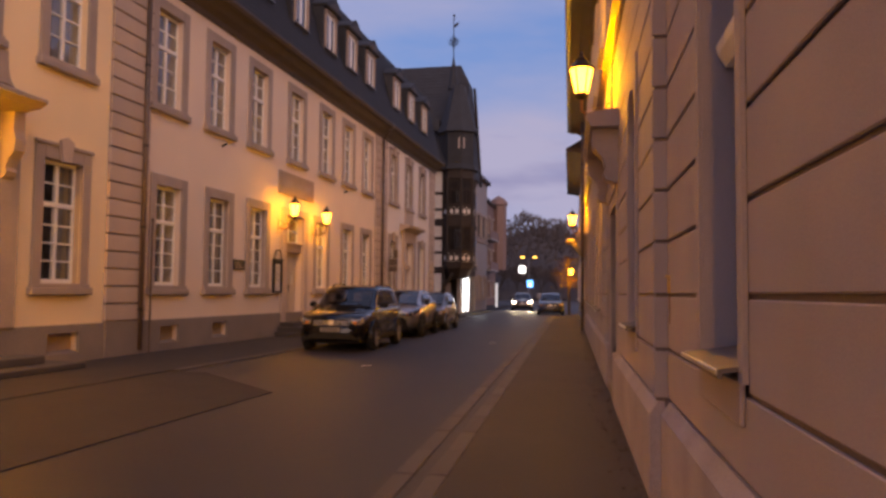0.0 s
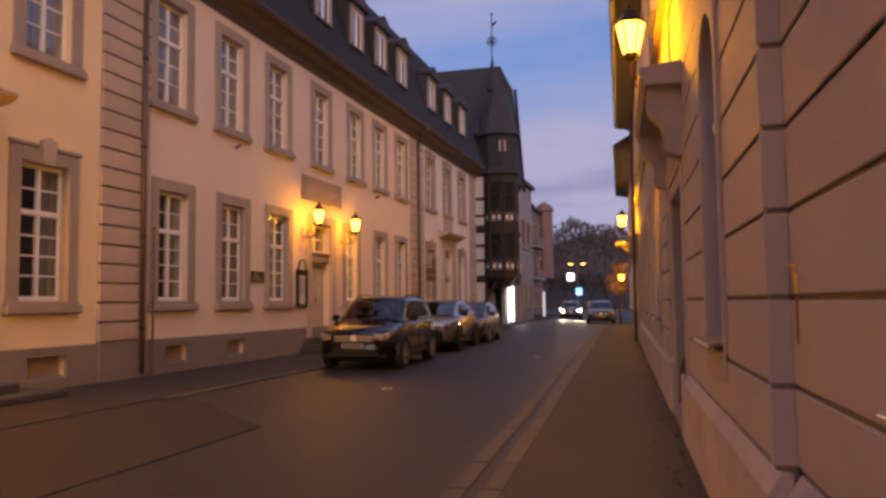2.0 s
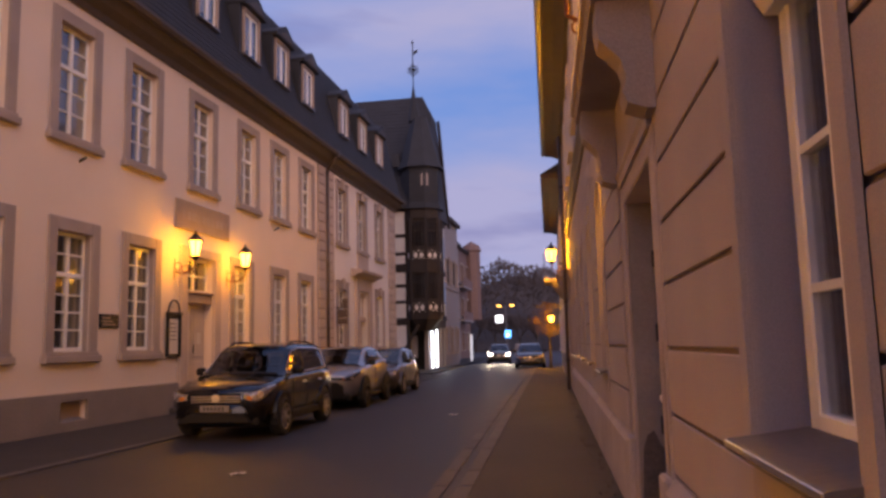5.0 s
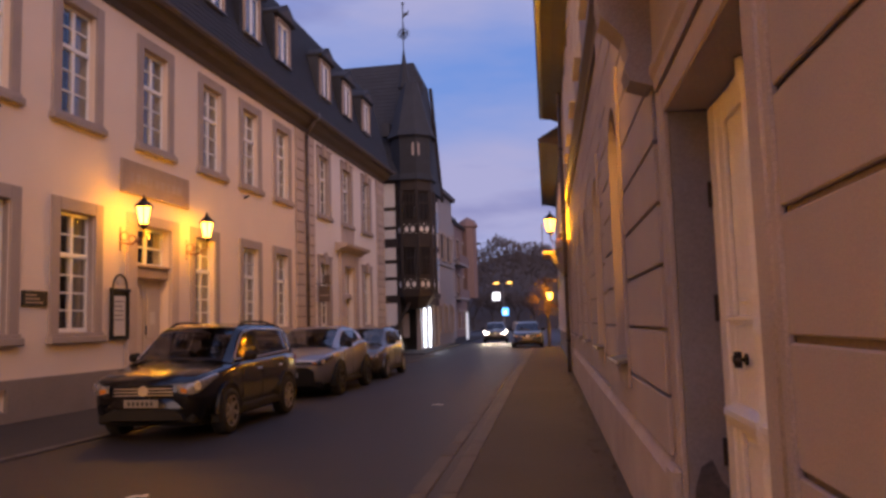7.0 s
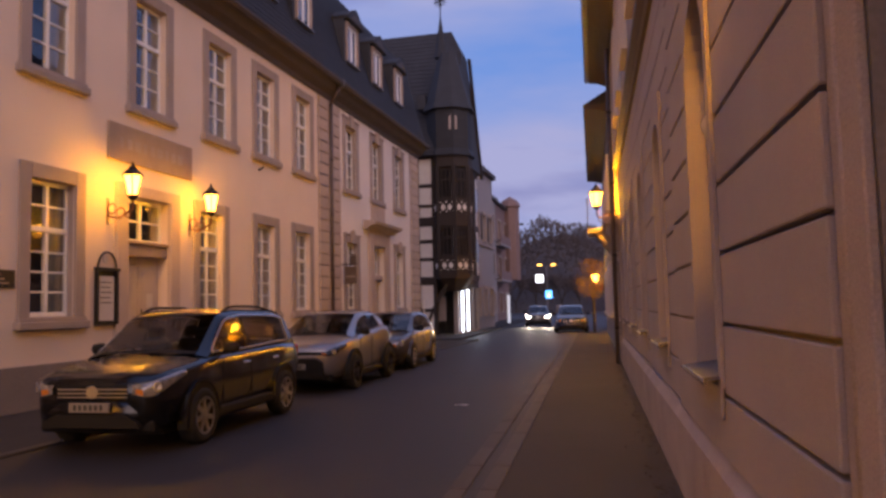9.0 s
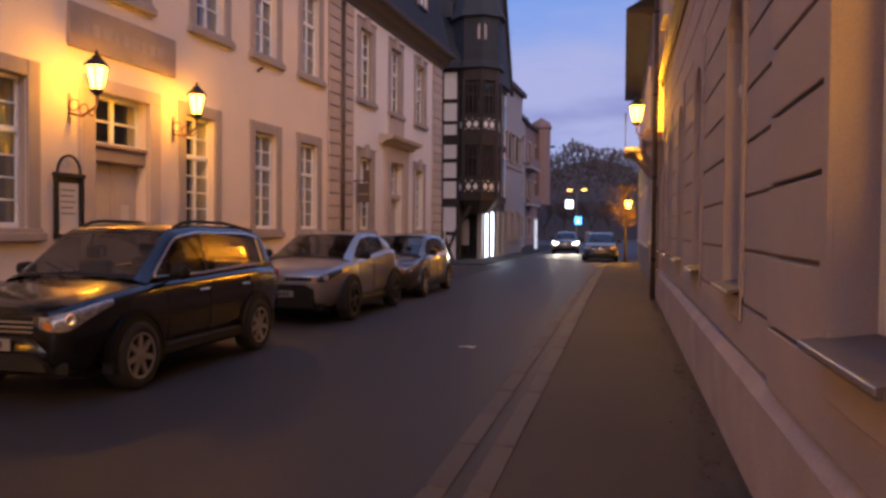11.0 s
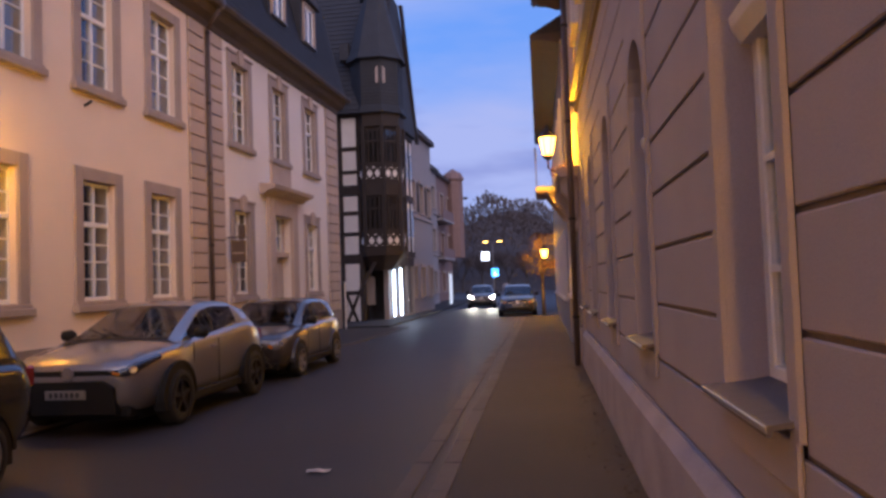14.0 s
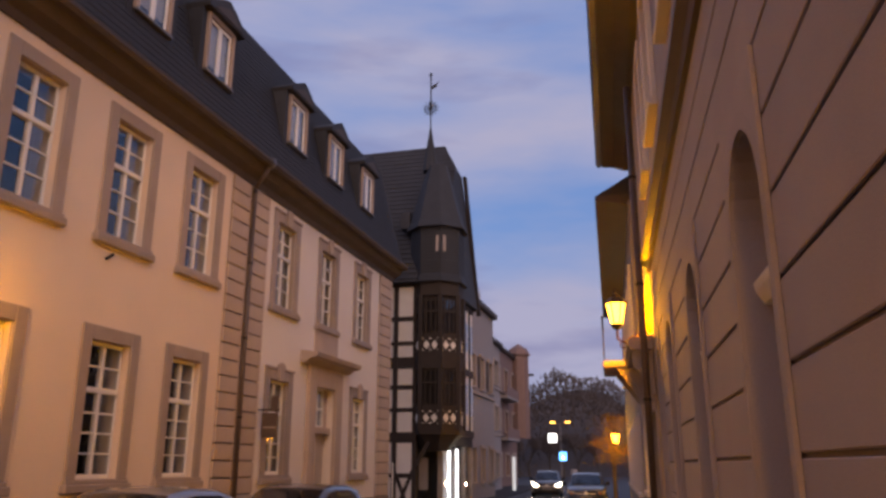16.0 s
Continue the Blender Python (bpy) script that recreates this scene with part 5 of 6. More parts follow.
# street side framing
for z0, z1 in ((3.0, 3.3), (5.7, 6.0), (8.7, 9.0)):
    part("rail", cube(XS, XS + 0.06, 1.2, 6.2, z0, z1), M_TIMBER, th)
for i in range(5):
    y = 1.6 + i * 0.95
    part("post", cube(XS, XS + 0.055, y, y + 0.2, 3.3, 8.7), M_TIMBER, th)
    for z in (4.0, 6.8):
        part("casement", cube(XS, XS + 0.03, y + 0.25, y + 0.75, z, z + 1.3), M_GLASS, th)
# shop front under the oriel
shop = thing("shop_front", "glazed shop front with two bright vertical light tubes", "shop", TH)
part("plinth", cube(XS - 0.25, XS, 1.3, 6.2, 0, 0.35), M_PLINTH, shop)
part("fascia", cube(XS - 0.3, XS - 0.02, 1.3, 6.2, 2.6, 3.0), M_TIMBER, shop)
for y in (1.4, 3.1, 4.7, 6.1):
    part("pier", cube(XS - 0.25, XS - 0.02, y - 0.12, y + 0.12, 0.35, 2.6), M_FAR, shop)
for a, b in ((1.52, 2.98), (3.22, 4.58), (4.82, 5.98)):
    part("pane", cube(XS - 0.15, XS - 0.14, a, b, 0.35, 2.6), M_GLASS, shop)
part("corner_window", cube(-9.25, XS - 0.22, 0.95, 1.0, 0.3, 2.6), M_GLASS, shop)
part("corner_pier", cube(XS - 0.22, XS - 0.02, 0.9, 1.2, 0, 2.6), M_FAR, shop)
for y in (1.45, 2.75):
    part("light_tube", rod(bmesh.new(), (XS + 0.1, y, 0.35), (XS + 0.1, y, 2.45), 0.035, 8), M_NEON, shop, "glowing white light tube")
    part("tube_bracket", cube(XS - 0.05, XS + 0.3, y - 0.03, y + 0.03, 2.45, 2.52), M_IRON, shop)
nl = bpy.data.lights.new("shop_light", "POINT")
nl.energy, nl.color, nl.shadow_soft_size = 22, (0.8, 0.9, 1.0), 0.25
nlo = new("shop_light", nl)
nlo.parent = shop
nlo.location = (XS + 0.75, 1.8, 1.5)
gp = thing("glowing_post", "thin white lit post on the corner of the annex", "post", shift(-9.75, 43.6, 0.025))
part("pole", rod(bmesh.new(), (0, 0, 0), (0, 0, 1.9), 0.03, 8), M_WHITE, gp)
bt = thing("blue_sticker_panel", "pale blue poster panel in the shop corner", "poster", TH @ shift(-9.15, 0.85, 0.9))
part("panel", cube(-0.12, 0.25, 0, 0.02, 0, 1.2), M_FAR, bt)

# ---- houses farther down the west side ----


def town_house(x, y0, y1, h, front, label, storeys, bays, roof_h, m=None):
    hs = thing("town_house", label, "house", shift(x, y0, 0))
    L = y1 - y0
    ww = L / bays
    hl = []
    for s in range(storeys):
        for b in range(bays):
            z = 1.0 + s * (h - 0.6) / storeys
            hl.append((b * ww + ww * 0.28, b * ww + ww * 0.72, z, z + 1.75, 0))
    part("wall", wall_sheet(1, 0, L, 0, h, 0.4, hl), front, hs)
    part("side_wall", cube(-8, 0, 0, 0.3, 0, h - 0.02), front, hs)
    # near-black core stands in for shaded rooms
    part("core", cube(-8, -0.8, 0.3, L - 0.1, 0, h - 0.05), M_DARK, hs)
    for a, b, z0, z1, _ in hl:
        w = part("window", cube(-0.22, -0.16, a, b, z0, z1), M_GLASS, hs)
        part("frame", cube(-0.16, -0.12, (a + b) / 2 - 0.04, (a + b) / 2 + 0.04, z0, z1), M_WHITE, w)
        part("sill", cube(-0.1, 0.16, a - 0.1, b + 0.1, z0 - 0.12, z0), M_STONE, w)
        part("lintel", cube(-0.02, 0.1, a - 0.12, b + 0.12, z1, z1 + 0.2), M_STONE, w)
        for y in (a - 0.12, b):
            part("jamb", cube(-0.02, 0.08, y, y + 0.12, z0, z1), M_STONE, w)
    for k in range(1, storeys):
        z = 0.55 + k * (h - 0.6) / storeys
        part("string_band", cube(-0.02, 0.12, 0, L, z, z + 0.18, 0.02), M_STONE, hs)
    part("cornice", cube(-0.1, 0.3, -0.05, L + 0.05, h, h + 0.25, 0.03), M_EAVE, hs)
    part("roof", prism(bmesh.new(), [(0.35, h + 0.25), (-3.6, h + roof_h), (-8, h + 0.25)], "y", -0.05, L + 0.05), M_SLATE, hs)
    return hs


h2 = town_house(-9.75, 55.9, 63, 10.7, M_FAR, "narrow house with dark shutters beside the timbered house", 2, 3, 3.2)
for i in range(3):
    part("shutter", cube(0.0, 0.06, 0.1 + i * 2.37, 0.6 + i * 2.37, 6.05, 7.8), M_TIMBER, h2)
h3 = town_house(-12.0, 63.2, 77, 11.0, M_FAR, "pale plastered house with a slender pinnacle", 3, 4, 2.6)
part("gable", prism(bmesh.new(), [(4.4, 11.0), (9.2, 11.0), (6.8, 12.3)], "x", -0.25, 0.05), M_FAR, h3)
part("pinnacle", lathe(bmesh.new(), [(0.28, 12.0), (0.28, 12.5), (0.36, 12.6), (0.09, 13.3), (0.02, 14.4)], 8, at=(-0.1, 6.8, 0)), M_FAR, h3)
h4 = town_house(-13.2, 77.2, 91.5, 11.8, M_BRICK, "red brick house with stacked balconies", 3, 4, 2.8)
for z in (3.9, 7.4):
    b4 = part("balcony", cube(0, 1.0, 4, 10, z, z + 0.2), M_FAR, h4)
    part("parapet", cube(0.9, 1.0, 4, 10, z + 0.2, z + 1.05), M_BRICK, b4)
part("turret", lathe(bmesh.new(), [(1.0, 4.3), (1.0, 12.1), (1.2, 12.3), (0.9, 12.9), (0.1, 13.4)], 8, at=(0.4, 13.8, 0)), M_BRICK, h4)
part("outrigger", cube(0.3, 1.8, 14.2, 14.5, 10.3, 10.5), M_TIMBER, h4)
lp = thing("lit_pillar", "tall glowing white advertising pillar by the road", "sign", shift(-10.4, 73.4, 0.06))
part("pillar", cube(-0.08, 0.08, -0.3, 0.3, 0, 2.4, 0.03), M_GLOW, lp)

# ---- far end: lamp post, signs, parked and waiting cars, woods ----
sl = thing("street_lamp", "twin-headed street lamp with lit amber heads", "street lamp", shift(-10.4, 104, 0))
part("pole", rod(bmesh.new(), (0, 0, 0), (0, 0, 6.4), 0.1, 8, 0.06), M_ZINC, sl)
for s in (-1, 1):
    part("bracket", rod(bmesh.new(), (0, 0, 6.3), (s * 0.75, 0, 6.5), 0.04, 6), M_ZINC, sl)
    part("lamp_head", cube(s * 0.85 - 0.28, s * 0.85 + 0.28, -0.15, 0.15, 6.4, 6.55, 0.03), M_LAMP, sl)
wp = part("crossing_sign", cube(-1.35, -0.45, -0.1, 0.1, 4.3, 5.25, 0.03), M_SIGNW, sl, "square lit white crossing sign")
part("symbol", prism(bmesh.new(), [(-1.1, 4.5), (-0.7, 4.5), (-0.9, 4.9)], "y", -0.115, -0.1), M_SIGNB, wp)
part("sign_arm", cube(-0.45, 0.05, -0.04, 0.04, 4.7, 4.78), M_ZINC, sl)
bp_ = part("blue_sign", cube(-0.2, 0.6, -0.15, -0.08, 2.35, 3.25, 0.03), M_SIGNB, sl, "square lit blue traffic sign")
part("symbol", prism(bmesh.new(), [(0.05, 2.5), (0.35, 2.5), (0.2, 2.95)], "y", -0.162, -0.15), M_SIGNW, bp_)
tw = thing("bollard", "pale concrete bollard at the road's end", "bollard", shift(-7.5, 88, 0))
part("post", lathe(bmesh.new(), [(0.35, 0), (0.3, 1.3), (0.25, 1.5)], 8), M_FAR, tw)

hb2 = bmesh.new()
n = 60
prev = None
for i in range(n + 1):
    x = -140 + 280 * i / n
    top = 8.0 + 8.6 * math.exp(-((x + 15) / 15) ** 2) + 1.0 * noise.noise((x * 0.12, 0, 0))
    pr = (hb2.verts.new((x, 150, -0.5)), hb2.verts.new((x, 175, max(3, top))), hb2.verts.new((x, 260, top + 1)))
    if prev:
        hb2.faces.new((prev[0], pr[0], pr[1], prev[1]))
        hb2.faces.new((prev[1], pr[1], pr[2], prev[2]))
    prev = pr
structure("backdrop_hill", hb2, M_HILL, "dark wooded rise beyond the street")


wt_ = bmesh.new()
rng = random.Random(21)
for i in range(26000):
    x = rng.uniform(-75, 45)
    top = 7.8 + 8.6 * math.exp(-((x + 14) / 13.5) ** 2) + 1.5 * noise.noise((x * 0.22, 3.1, 0))
    z = top * (1 - abs(rng.gauss(0, 0.28)))
    y = 148 + rng.uniform(-6, 6)
    if z < 0.3:
        continue
    dx, dz_ = rng.uniform(-0.4, 0.4), rng.uniform(0.2, 0.8)
    wt_.faces.new([wt_.verts.new(p) for p in ((x, y, z), (x + rng.uniform(0.1, 0.34), y + 0.1, z), (x + dx, y + rng.uniform(-0.4, 0.4), z + dz_))])
woods = new("far_woods", mesh_of("far_woods", wt_, M_TWIG))
tagged(woods, "dense dark leafless woods behind the crossing", "woods", kind="stuff")


def bare_tree(seed, h):
    rng = random.Random(seed)
    t = thing("bare_tree", "dark leafless tree with a dense twiggy crown", "tree", shift(0, 0, 0), "woods at the street's end")
    trunk, twigs = bmesh.new(), bmesh.new()

    def grow(p, d, length, r, depth):
        q = p + d * length
        rod(trunk if depth < 3 else twigs, p, q, r, 5 if depth < 3 else 3, r * 0.62)
        if depth == 6:
            return
        for _ in range(3 if depth < 5 else 4):
            nd = (d + Vector((rng.uniform(-1, 1), rng.uniform(-1, 1), rng.uniform(-0.35, 0.75))) * 0.75).normalized()
            grow(p + d * length * rng.uniform(0.6, 1.0), nd, length * rng.uniform(0.62, 0.84), r * 0.68, depth + 1)
    grow(Vector((0, 0, 0)), Vector((0, 0, 1)), h * 0.26, h * 0.022, 0)
    part("trunk", trunk, M_BARK, t)
    part("crown", twigs, M_TWIG, t, "fine bare twigs")
    return t


for seed in (3, 8):
    rng = random.Random(seed)
    tr = bare_tree(seed, 15.0)
    first = True
    for i in range(11):
        m = shift(-44 + i * 5.6 + rng.uniform(-2, 2) + (3 if seed == 8 else 0), 140 + rng.uniform(-9, 12), 0) @ pose(0, 0, 0, 0, 0, rng.uniform(0, 360)) @ Matrix.Scale(rng.uniform(0.5, 0.72), 4)
        if first:
            tr.matrix_world = m
            first = False
        else:
            c = copy_thing(tr, m)
            c.scale = tr.scale
amber = thing("amber_tree", "small street tree lit amber by a lantern", "tree", shift(-2.15, 51.9, 0))
rng = random.Random(5)
tb, cw = bmesh.new(), bmesh.new()
rod(tb, (0, 0, 0), (0, 0, 2.2), 0.1, 6, 0.06)
for i in range(420):
    a, r, z = rng.uniform(0, 6.28), abs(rng.gauss(0, 0.6)), rng.uniform(1.8, 4.0)
    p = Vector((r * math.cos(a), r * math.sin(a), z))
    q = p + Vector((rng.uniform(-0.3, 0.3), rng.uniform(-0.3, 0.3), rng.uniform(0, 0.3)))
    rod(cw, p, q, 0.02, 3, 0.005)
part("trunk", tb, M_BARK, amber)
part("crown", cw, M_LEAFLIT, amber)

# ---- vehicles ----


def loft(sections, close=True):
    """Skin a row of equal-length cross sections."""
    bm = bmesh.new()
    rows = [[bm.verts.new(p) for p in s] for s in sections]
    for a, b in zip(rows, rows[1:]):
        n = len(a)
        for i in range(n if close else n - 1):
            bm.faces.new((a[i], a[(i + 1) % n], b[(i + 1) % n], b[i]))
    if close:
        bm.faces.new(rows[0][::-1])
        bm.faces.new(rows[-1])
    bmesh.ops.recalc_face_normals(bm, faces=bm.faces[:])
    return bm


def wheel(r, w, spokes, rim_mat):
    """A wheel about the x axis, its outer face towards +x."""
    t = new("wheel", mesh_of("wheel", lathe(bmesh.new(), [(r * 0.62, -w / 2), (r * 0.93, -w / 2), (r, -w * 0.32), (r, w * 0.32), (r * 0.93, w / 2), (r * 0.66, w / 2), (r * 0.64, w * 0.25)], 28, axis="x", caps=False), M_TYRE, True))
    rim = part("rim", lathe(bmesh.new(), [(r * 0.67, w * 0.42), (r * 0.67, w * 0.49), (r * 0.58, w * 0.46), (r * 0.57, w * 0.1), (r * 0.02, w * 0.08)], 28, axis="x", caps=False), M_TRIM, t)
    ring = part("rim_lip", lathe(bmesh.new(), [(r * 0.66, w * 0.47), (r * 0.68, w * 0.52), (r * 0.6, w * 0.5), (r * 0.6, w * 0.45)], 28, axis="x", caps=False), rim_mat, t)
    for i in range(spokes):
        a = 6.2832 * i / spokes
        bm = prism(bmesh.new(), [(-0.035, 0.03), (0.035, 0.03), (0.028, r * 0.61), (-0.028, r * 0.61)], "x", w * 0.36, w * 0.47)
        bmesh.ops.rotate(bm, verts=bm.verts[:], cent=(0, 0, 0), matrix=Matrix.Rotation(a, 3, "X"))
        part("spoke", bm, rim_mat, t)
    part("hub_cap", lathe(bmesh.new(), [(0.06, w * 0.36), (0.055, w * 0.5), (0.02, w * 0.52)], 10, axis="x"), rim_mat, t)
    return t


def car(spec):
    """A parked car; its nose points to -y, its middle stands on the origin."""
    L, W, H = spec["size"]
    h, hw = L / 2, W / 2
    paint, zb = spec["paint"], spec["clear"]
    c = thing(spec["name"], spec["label"], "car", shift(0, 0, 0), spec["group"])
    hood, belt = spec["hood"], spec["belt"]
    f = spec["wheel_f"] - h
    r_ = f + spec["base"]
    cowl = -h + spec["cowl"]
    F = spec.get("flare", 0.02)
    yf = -h
    wide = [(-h, 0.7), (-h + 0.05, 0.83), (-h + 0.16, 0.915), (-h + 0.4, 0.975), (-h + 0.9, 1.0), (h - 0.9, 1.0), (h - 0.3, 0.955), (h - 0.08, 0.9), (h, 0.8)]
    tops = [(-h, hood - 0.17), (-h + 0.08, hood - 0.11), (-h + 0.35, hood - 0.05), (cowl - 0.3, hood + 0.01), (cowl, belt - 0.02), (cowl + 0.4, belt), (h - 0.7, belt + spec.get("kick", 0.05)), (h - 0.15, belt + 0.03), (h, belt - 0.2)]
    lows = [(-h, zb + 0.1), (-h + 0.2, zb), (h - 0.3, zb + 0.02), (h, zb + 0.16)]

    def half_width(y):
        bulge = F * (math.exp(-((y - f) / 0.36) ** 2) + math.exp(-((y - r_) / 0.4) ** 2))
        return hw * curve(wide, y, 0.03) + bulge

    def top(y):
        return curve(tops, y, 0.06)

    def body_row(y):
        w, zt, zl, cr = half_width(y), top(y), curve(lows, y, 0.05), 0.045
        d = zt - zl
        half = [(w * 0.78, zl), (w * 0.93, zl + 0.05), (w * 0.985, zl + d * 0.25), (w, zl + d * 0.5), (w * 0.988, zl + d * 0.74), (w * 0.972, zl + d * 0.86), (w * 0.94, zt - 0.02), (w * 0.86, zt + 0.002), (w * 0.72, zt + cr * 0.3), (w * 0.66, zt + cr * 0.62), (w * 0.3, zt + cr * 0.93)]
        return [(x, y, z) for x, z in half] + [(0, y, zt + cr)] + [(-x, y, z) for x, z in half[::-1]]

    ys = [-h, -h + 0.02, -h + 0.05, -h + 0.1, -h + 0.16, -h + 0.24] + [-h + 0.34 + (L - 0.6) * k / 40 for k in range(41)] + [h - 0.18, h - 0.1, h - 0.05, h]
    part("body", loft([body_row(y) for y in ys]), paint, c, smooth=True)
    # cabin: one skin, split into screens, side windows, pillars and roof
    wt = hw * spec["tumble"]
    roofline = [(cowl - 0.02, belt), (cowl + spec["screen"], H - 0.05), (cowl + spec["screen"] + 0.45, H), (h - spec["tail_roof"] - 0.55, H - 0.02), (h - spec["tail_roof"], H - spec.get("drop", 0.1)), (h - 0.1, belt + 0.02)]

    def roof_z(y):
        return curve(roofline, y, 0.09)

    def cab_row(y):
        zt = roof_z(y)
        g = max(0.0, (zt - belt) / (H - belt))
        wb_ = half_width(y) * 0.945 - F * 0.5
        wt_ = wb_ * 0.9 * (1 - g) + wt * g
        z0 = belt - 0.06
        zlo = min(belt + 0.035 + spec.get("kick", 0.05) * max(0, min(1, y / 1.3)), zt - 0.07)
        zhi = max(zlo, zt - 0.085)

        def at(z):
            k = (z - belt) / max(0.05, zt - belt)
            return wb_ + (wt_ - wb_) * max(0.0, min(1.0, k)) ** 1.25
        out = [(wb_, z0), (at(zlo), zlo), (at((zlo + zhi) / 2), (zlo + zhi) / 2), (at(zhi), zhi), (at(zt - 0.04) * 0.995, zt - 0.04), (wt_ * 0.95, zt - 0.01), (wt_ * 0.905, zt + 0.003), (wt_ * 0.45, zt + 0.022), (0, zt + 0.03)]
        return [(x, y, z) for x, z in out]

    y_in = cowl + spec["screen"]
    cy = sorted([cowl - 0.02 + (h - 0.1 - cowl + 0.02) * k / 48 for k in range(49)])
    w0, w1 = cowl + 0.16, h - spec["win_end"]

    def skin(s, a, b, j0, j1):
        rows = [[(s * p[0], p[1], p[2]) for p in cab_row(y)[j0:j1 + 1]] for y in cy if a - 1e-6 <= y <= b + 1e-6]
        return patch(rows)

    def near_y(v):
        return min(cy, key=lambda q: abs(q - v))
    ya, yb_, yc, ye = near_y(w0), near_y(w1), near_y(0.1), near_y(y_in - 0.02)
    yr0, yd = near_y(h - spec["tail_roof"] + 0.03), near_y(h - 0.2)
    n_b = cy[cy.index(yc) + 1]
    top_rows = {"front": (near_y(cowl + 0.02), ye), "rear": (yr0, yd)}
    for s in (-1, 1):
        part("cabin_side", skin(s, cy[0], cy[-1], 0, 1), paint, c, smooth=True)
        part("roof_frame", skin(s, cy[0], cy[-1], 3, 6), paint, c, smooth=True)
        part("front_pillar", skin(s, cy[0], ya, 1, 3), M_TRIM, c, "black front pillar")
        part("side_window", skin(s, ya, yc, 1, 3), M_CARGLASS, c, "dark tinted side window", smooth=True)
        part("middle_pillar", skin(s, yc, n_b, 1, 3), M_TRIM, c)
        part("side_window", skin(s, n_b, yb_, 1, 3), M_CARGLASS, c, "dark tinted side window", smooth=True)
        part("rear_quarter", skin(s, yb_, cy[-1], 1, 3), paint, c, smooth=True)

    def across(a, b):
        rows = []
        for y in cy:
            if a - 1e-6 <= y <= b + 1e-6:
                r = cab_row(y)[6:]
                rows.append(r + [(-p[0], p[1], p[2]) for p in r[-2::-1]])
        return patch(rows)
    a0, a1 = top_rows["front"]
    b0, b1 = top_rows["rear"]
    part("cowl_panel", across(cy[0], a0), M_TRIM, c)
    part("windscreen", across(a0, a1), M_CARGLASS, c, "sloping windscreen", smooth=True)
    part("roof", across(a1, b0), paint, c, smooth=True)
    part("rear_screen", across(b0, b1), M_CARGLASS, c, "dark rear screen", smooth=True)
    part("tailgate_top", across(b1, cy[-1]), paint, c, smooth=True)
    for s in (-1, 1):
        xb, xt = s * hw * 0.93, s * wt * 1.01
        if spec.get("chrome"):
            t = bmesh.new()
            rows = [cab_row(y) for y in cy if ya - 1e-6 <= y <= yb_ + 1e-6]
            line = [r[1] for r in rows] + [r[3] for r in rows[::-1]] + [rows[0][1]]
            line = [(s * (p[0] + 0.01), p[1], p[2]) for p in line]
            for p, q2 in zip(line, line[1:]):
                if (Vector(p) - Vector(q2)).length > 0.004:
                    rod(t, p, q2, 0.015, 5)
            part("window_trim", t, M_CHROME, c, "bright chrome window trim")
        if spec.get("rails"):
            t = bmesh.new()
            pts = [(xt * 0.9, cowl + spec["screen"] + 0.15, H - 0.03), (xt * 0.9, cowl + spec["screen"] + 0.35, H + 0.03), (xt * 0.9, 0.2, H + 0.045), (xt * 0.9, 0.9, H + 0.035), (xt * 0.9, h - spec["tail_roof"] - 0.1, H - 0.07)]
            for p, q2 in zip(pts, pts[1:]):
                rod(t, p, q2, 0.02, 6)
            part("roof_rail", t, M_TRIM, c)
        # mirror, handles, sills
        mb_ = lathe(bmesh.new(), [(0.03, -0.1), (0.07, -0.08), (0.085, 0.04), (0.05, 0.09)], 12, axis="x", at=(s * (hw + 0.08), cowl + 0.42, belt + 0.08))
        mir = part("mirror", mb_, spec.get("mirror", M_TRIM), c, smooth=True)
        part("mirror_arm", rod(bmesh.new(), (s * hw * 0.9, cowl + 0.42, belt + 0.02), (s * (hw + 0.06), cowl + 0.42, belt + 0.06), 0.025, 5), M_TRIM, mir)
        for y in (-0.02, 0.98):
            part("door_handle", cube(s * hw * 0.985 - 0.02, s * hw * 0.985 + 0.025, y - 0.09, y + 0.09, belt - 0.17, belt - 0.14, 0.008), M_CHROME if spec.get("chrome") else paint, c)
        for y in (cowl + 0.35, 0.12, 1.05):
            part("door_seam", cube(s * hw * 0.998 - 0.004, s * hw * 0.998 + 0.004, y - 0.004, y + 0.004, zb + 0.12, belt - 0.05), M_TRIM, c)
        part("side_skirt", cube(s * hw * 0.94 - 0.06, s * hw * 0.94 + 0.075, f + 0.4, r_ - 0.4, zb - 0.03, zb + 0.1, 0.02), M_TRIM, c)
        for y in (f, r_):
            wr = spec["wheel_r"]
            arch = bmesh.new()
            outl = [((wr + 0.07) * math.cos(math.pi * i / 14), (wr + 0.07) * math.sin(math.pi * i / 14)) for i in range(15)] + [(-(wr + 0.07), -0.12), (wr + 0.07, -0.12)]
            prism(arch, [(y + a_, wr + b_) for a_, b_ in outl], "x", s * (hw * 0.9), s * (hw + F + 0.006))
            part("wheel_arch", arch, M_TRIM, c, "black wheel arch lining")
            R = wr + 0.07
            band = [(y + (R + 0.05) * math.cos(math.pi * i / 14), wr + (R + 0.05) * math.sin(math.pi * i / 14)) for i in range(15)]
            band += [(y + R * math.cos(math.pi * i / 14), wr + R * math.sin(math.pi * i / 14)) for i in range(14, -1, -1)]
            lip = bmesh.new()
            for i in range(14):
                prism(lip, [band[i], band[i + 1], band[28 - i], band[29 - i]], "x", s * (hw * 0.95), s * (hw + F + 0.016))
            bmesh.ops.remove_doubles(lip, verts=lip.verts[:], dist=0.0005)
            part("arch_lip", lip, spec.get("lip", paint), c)
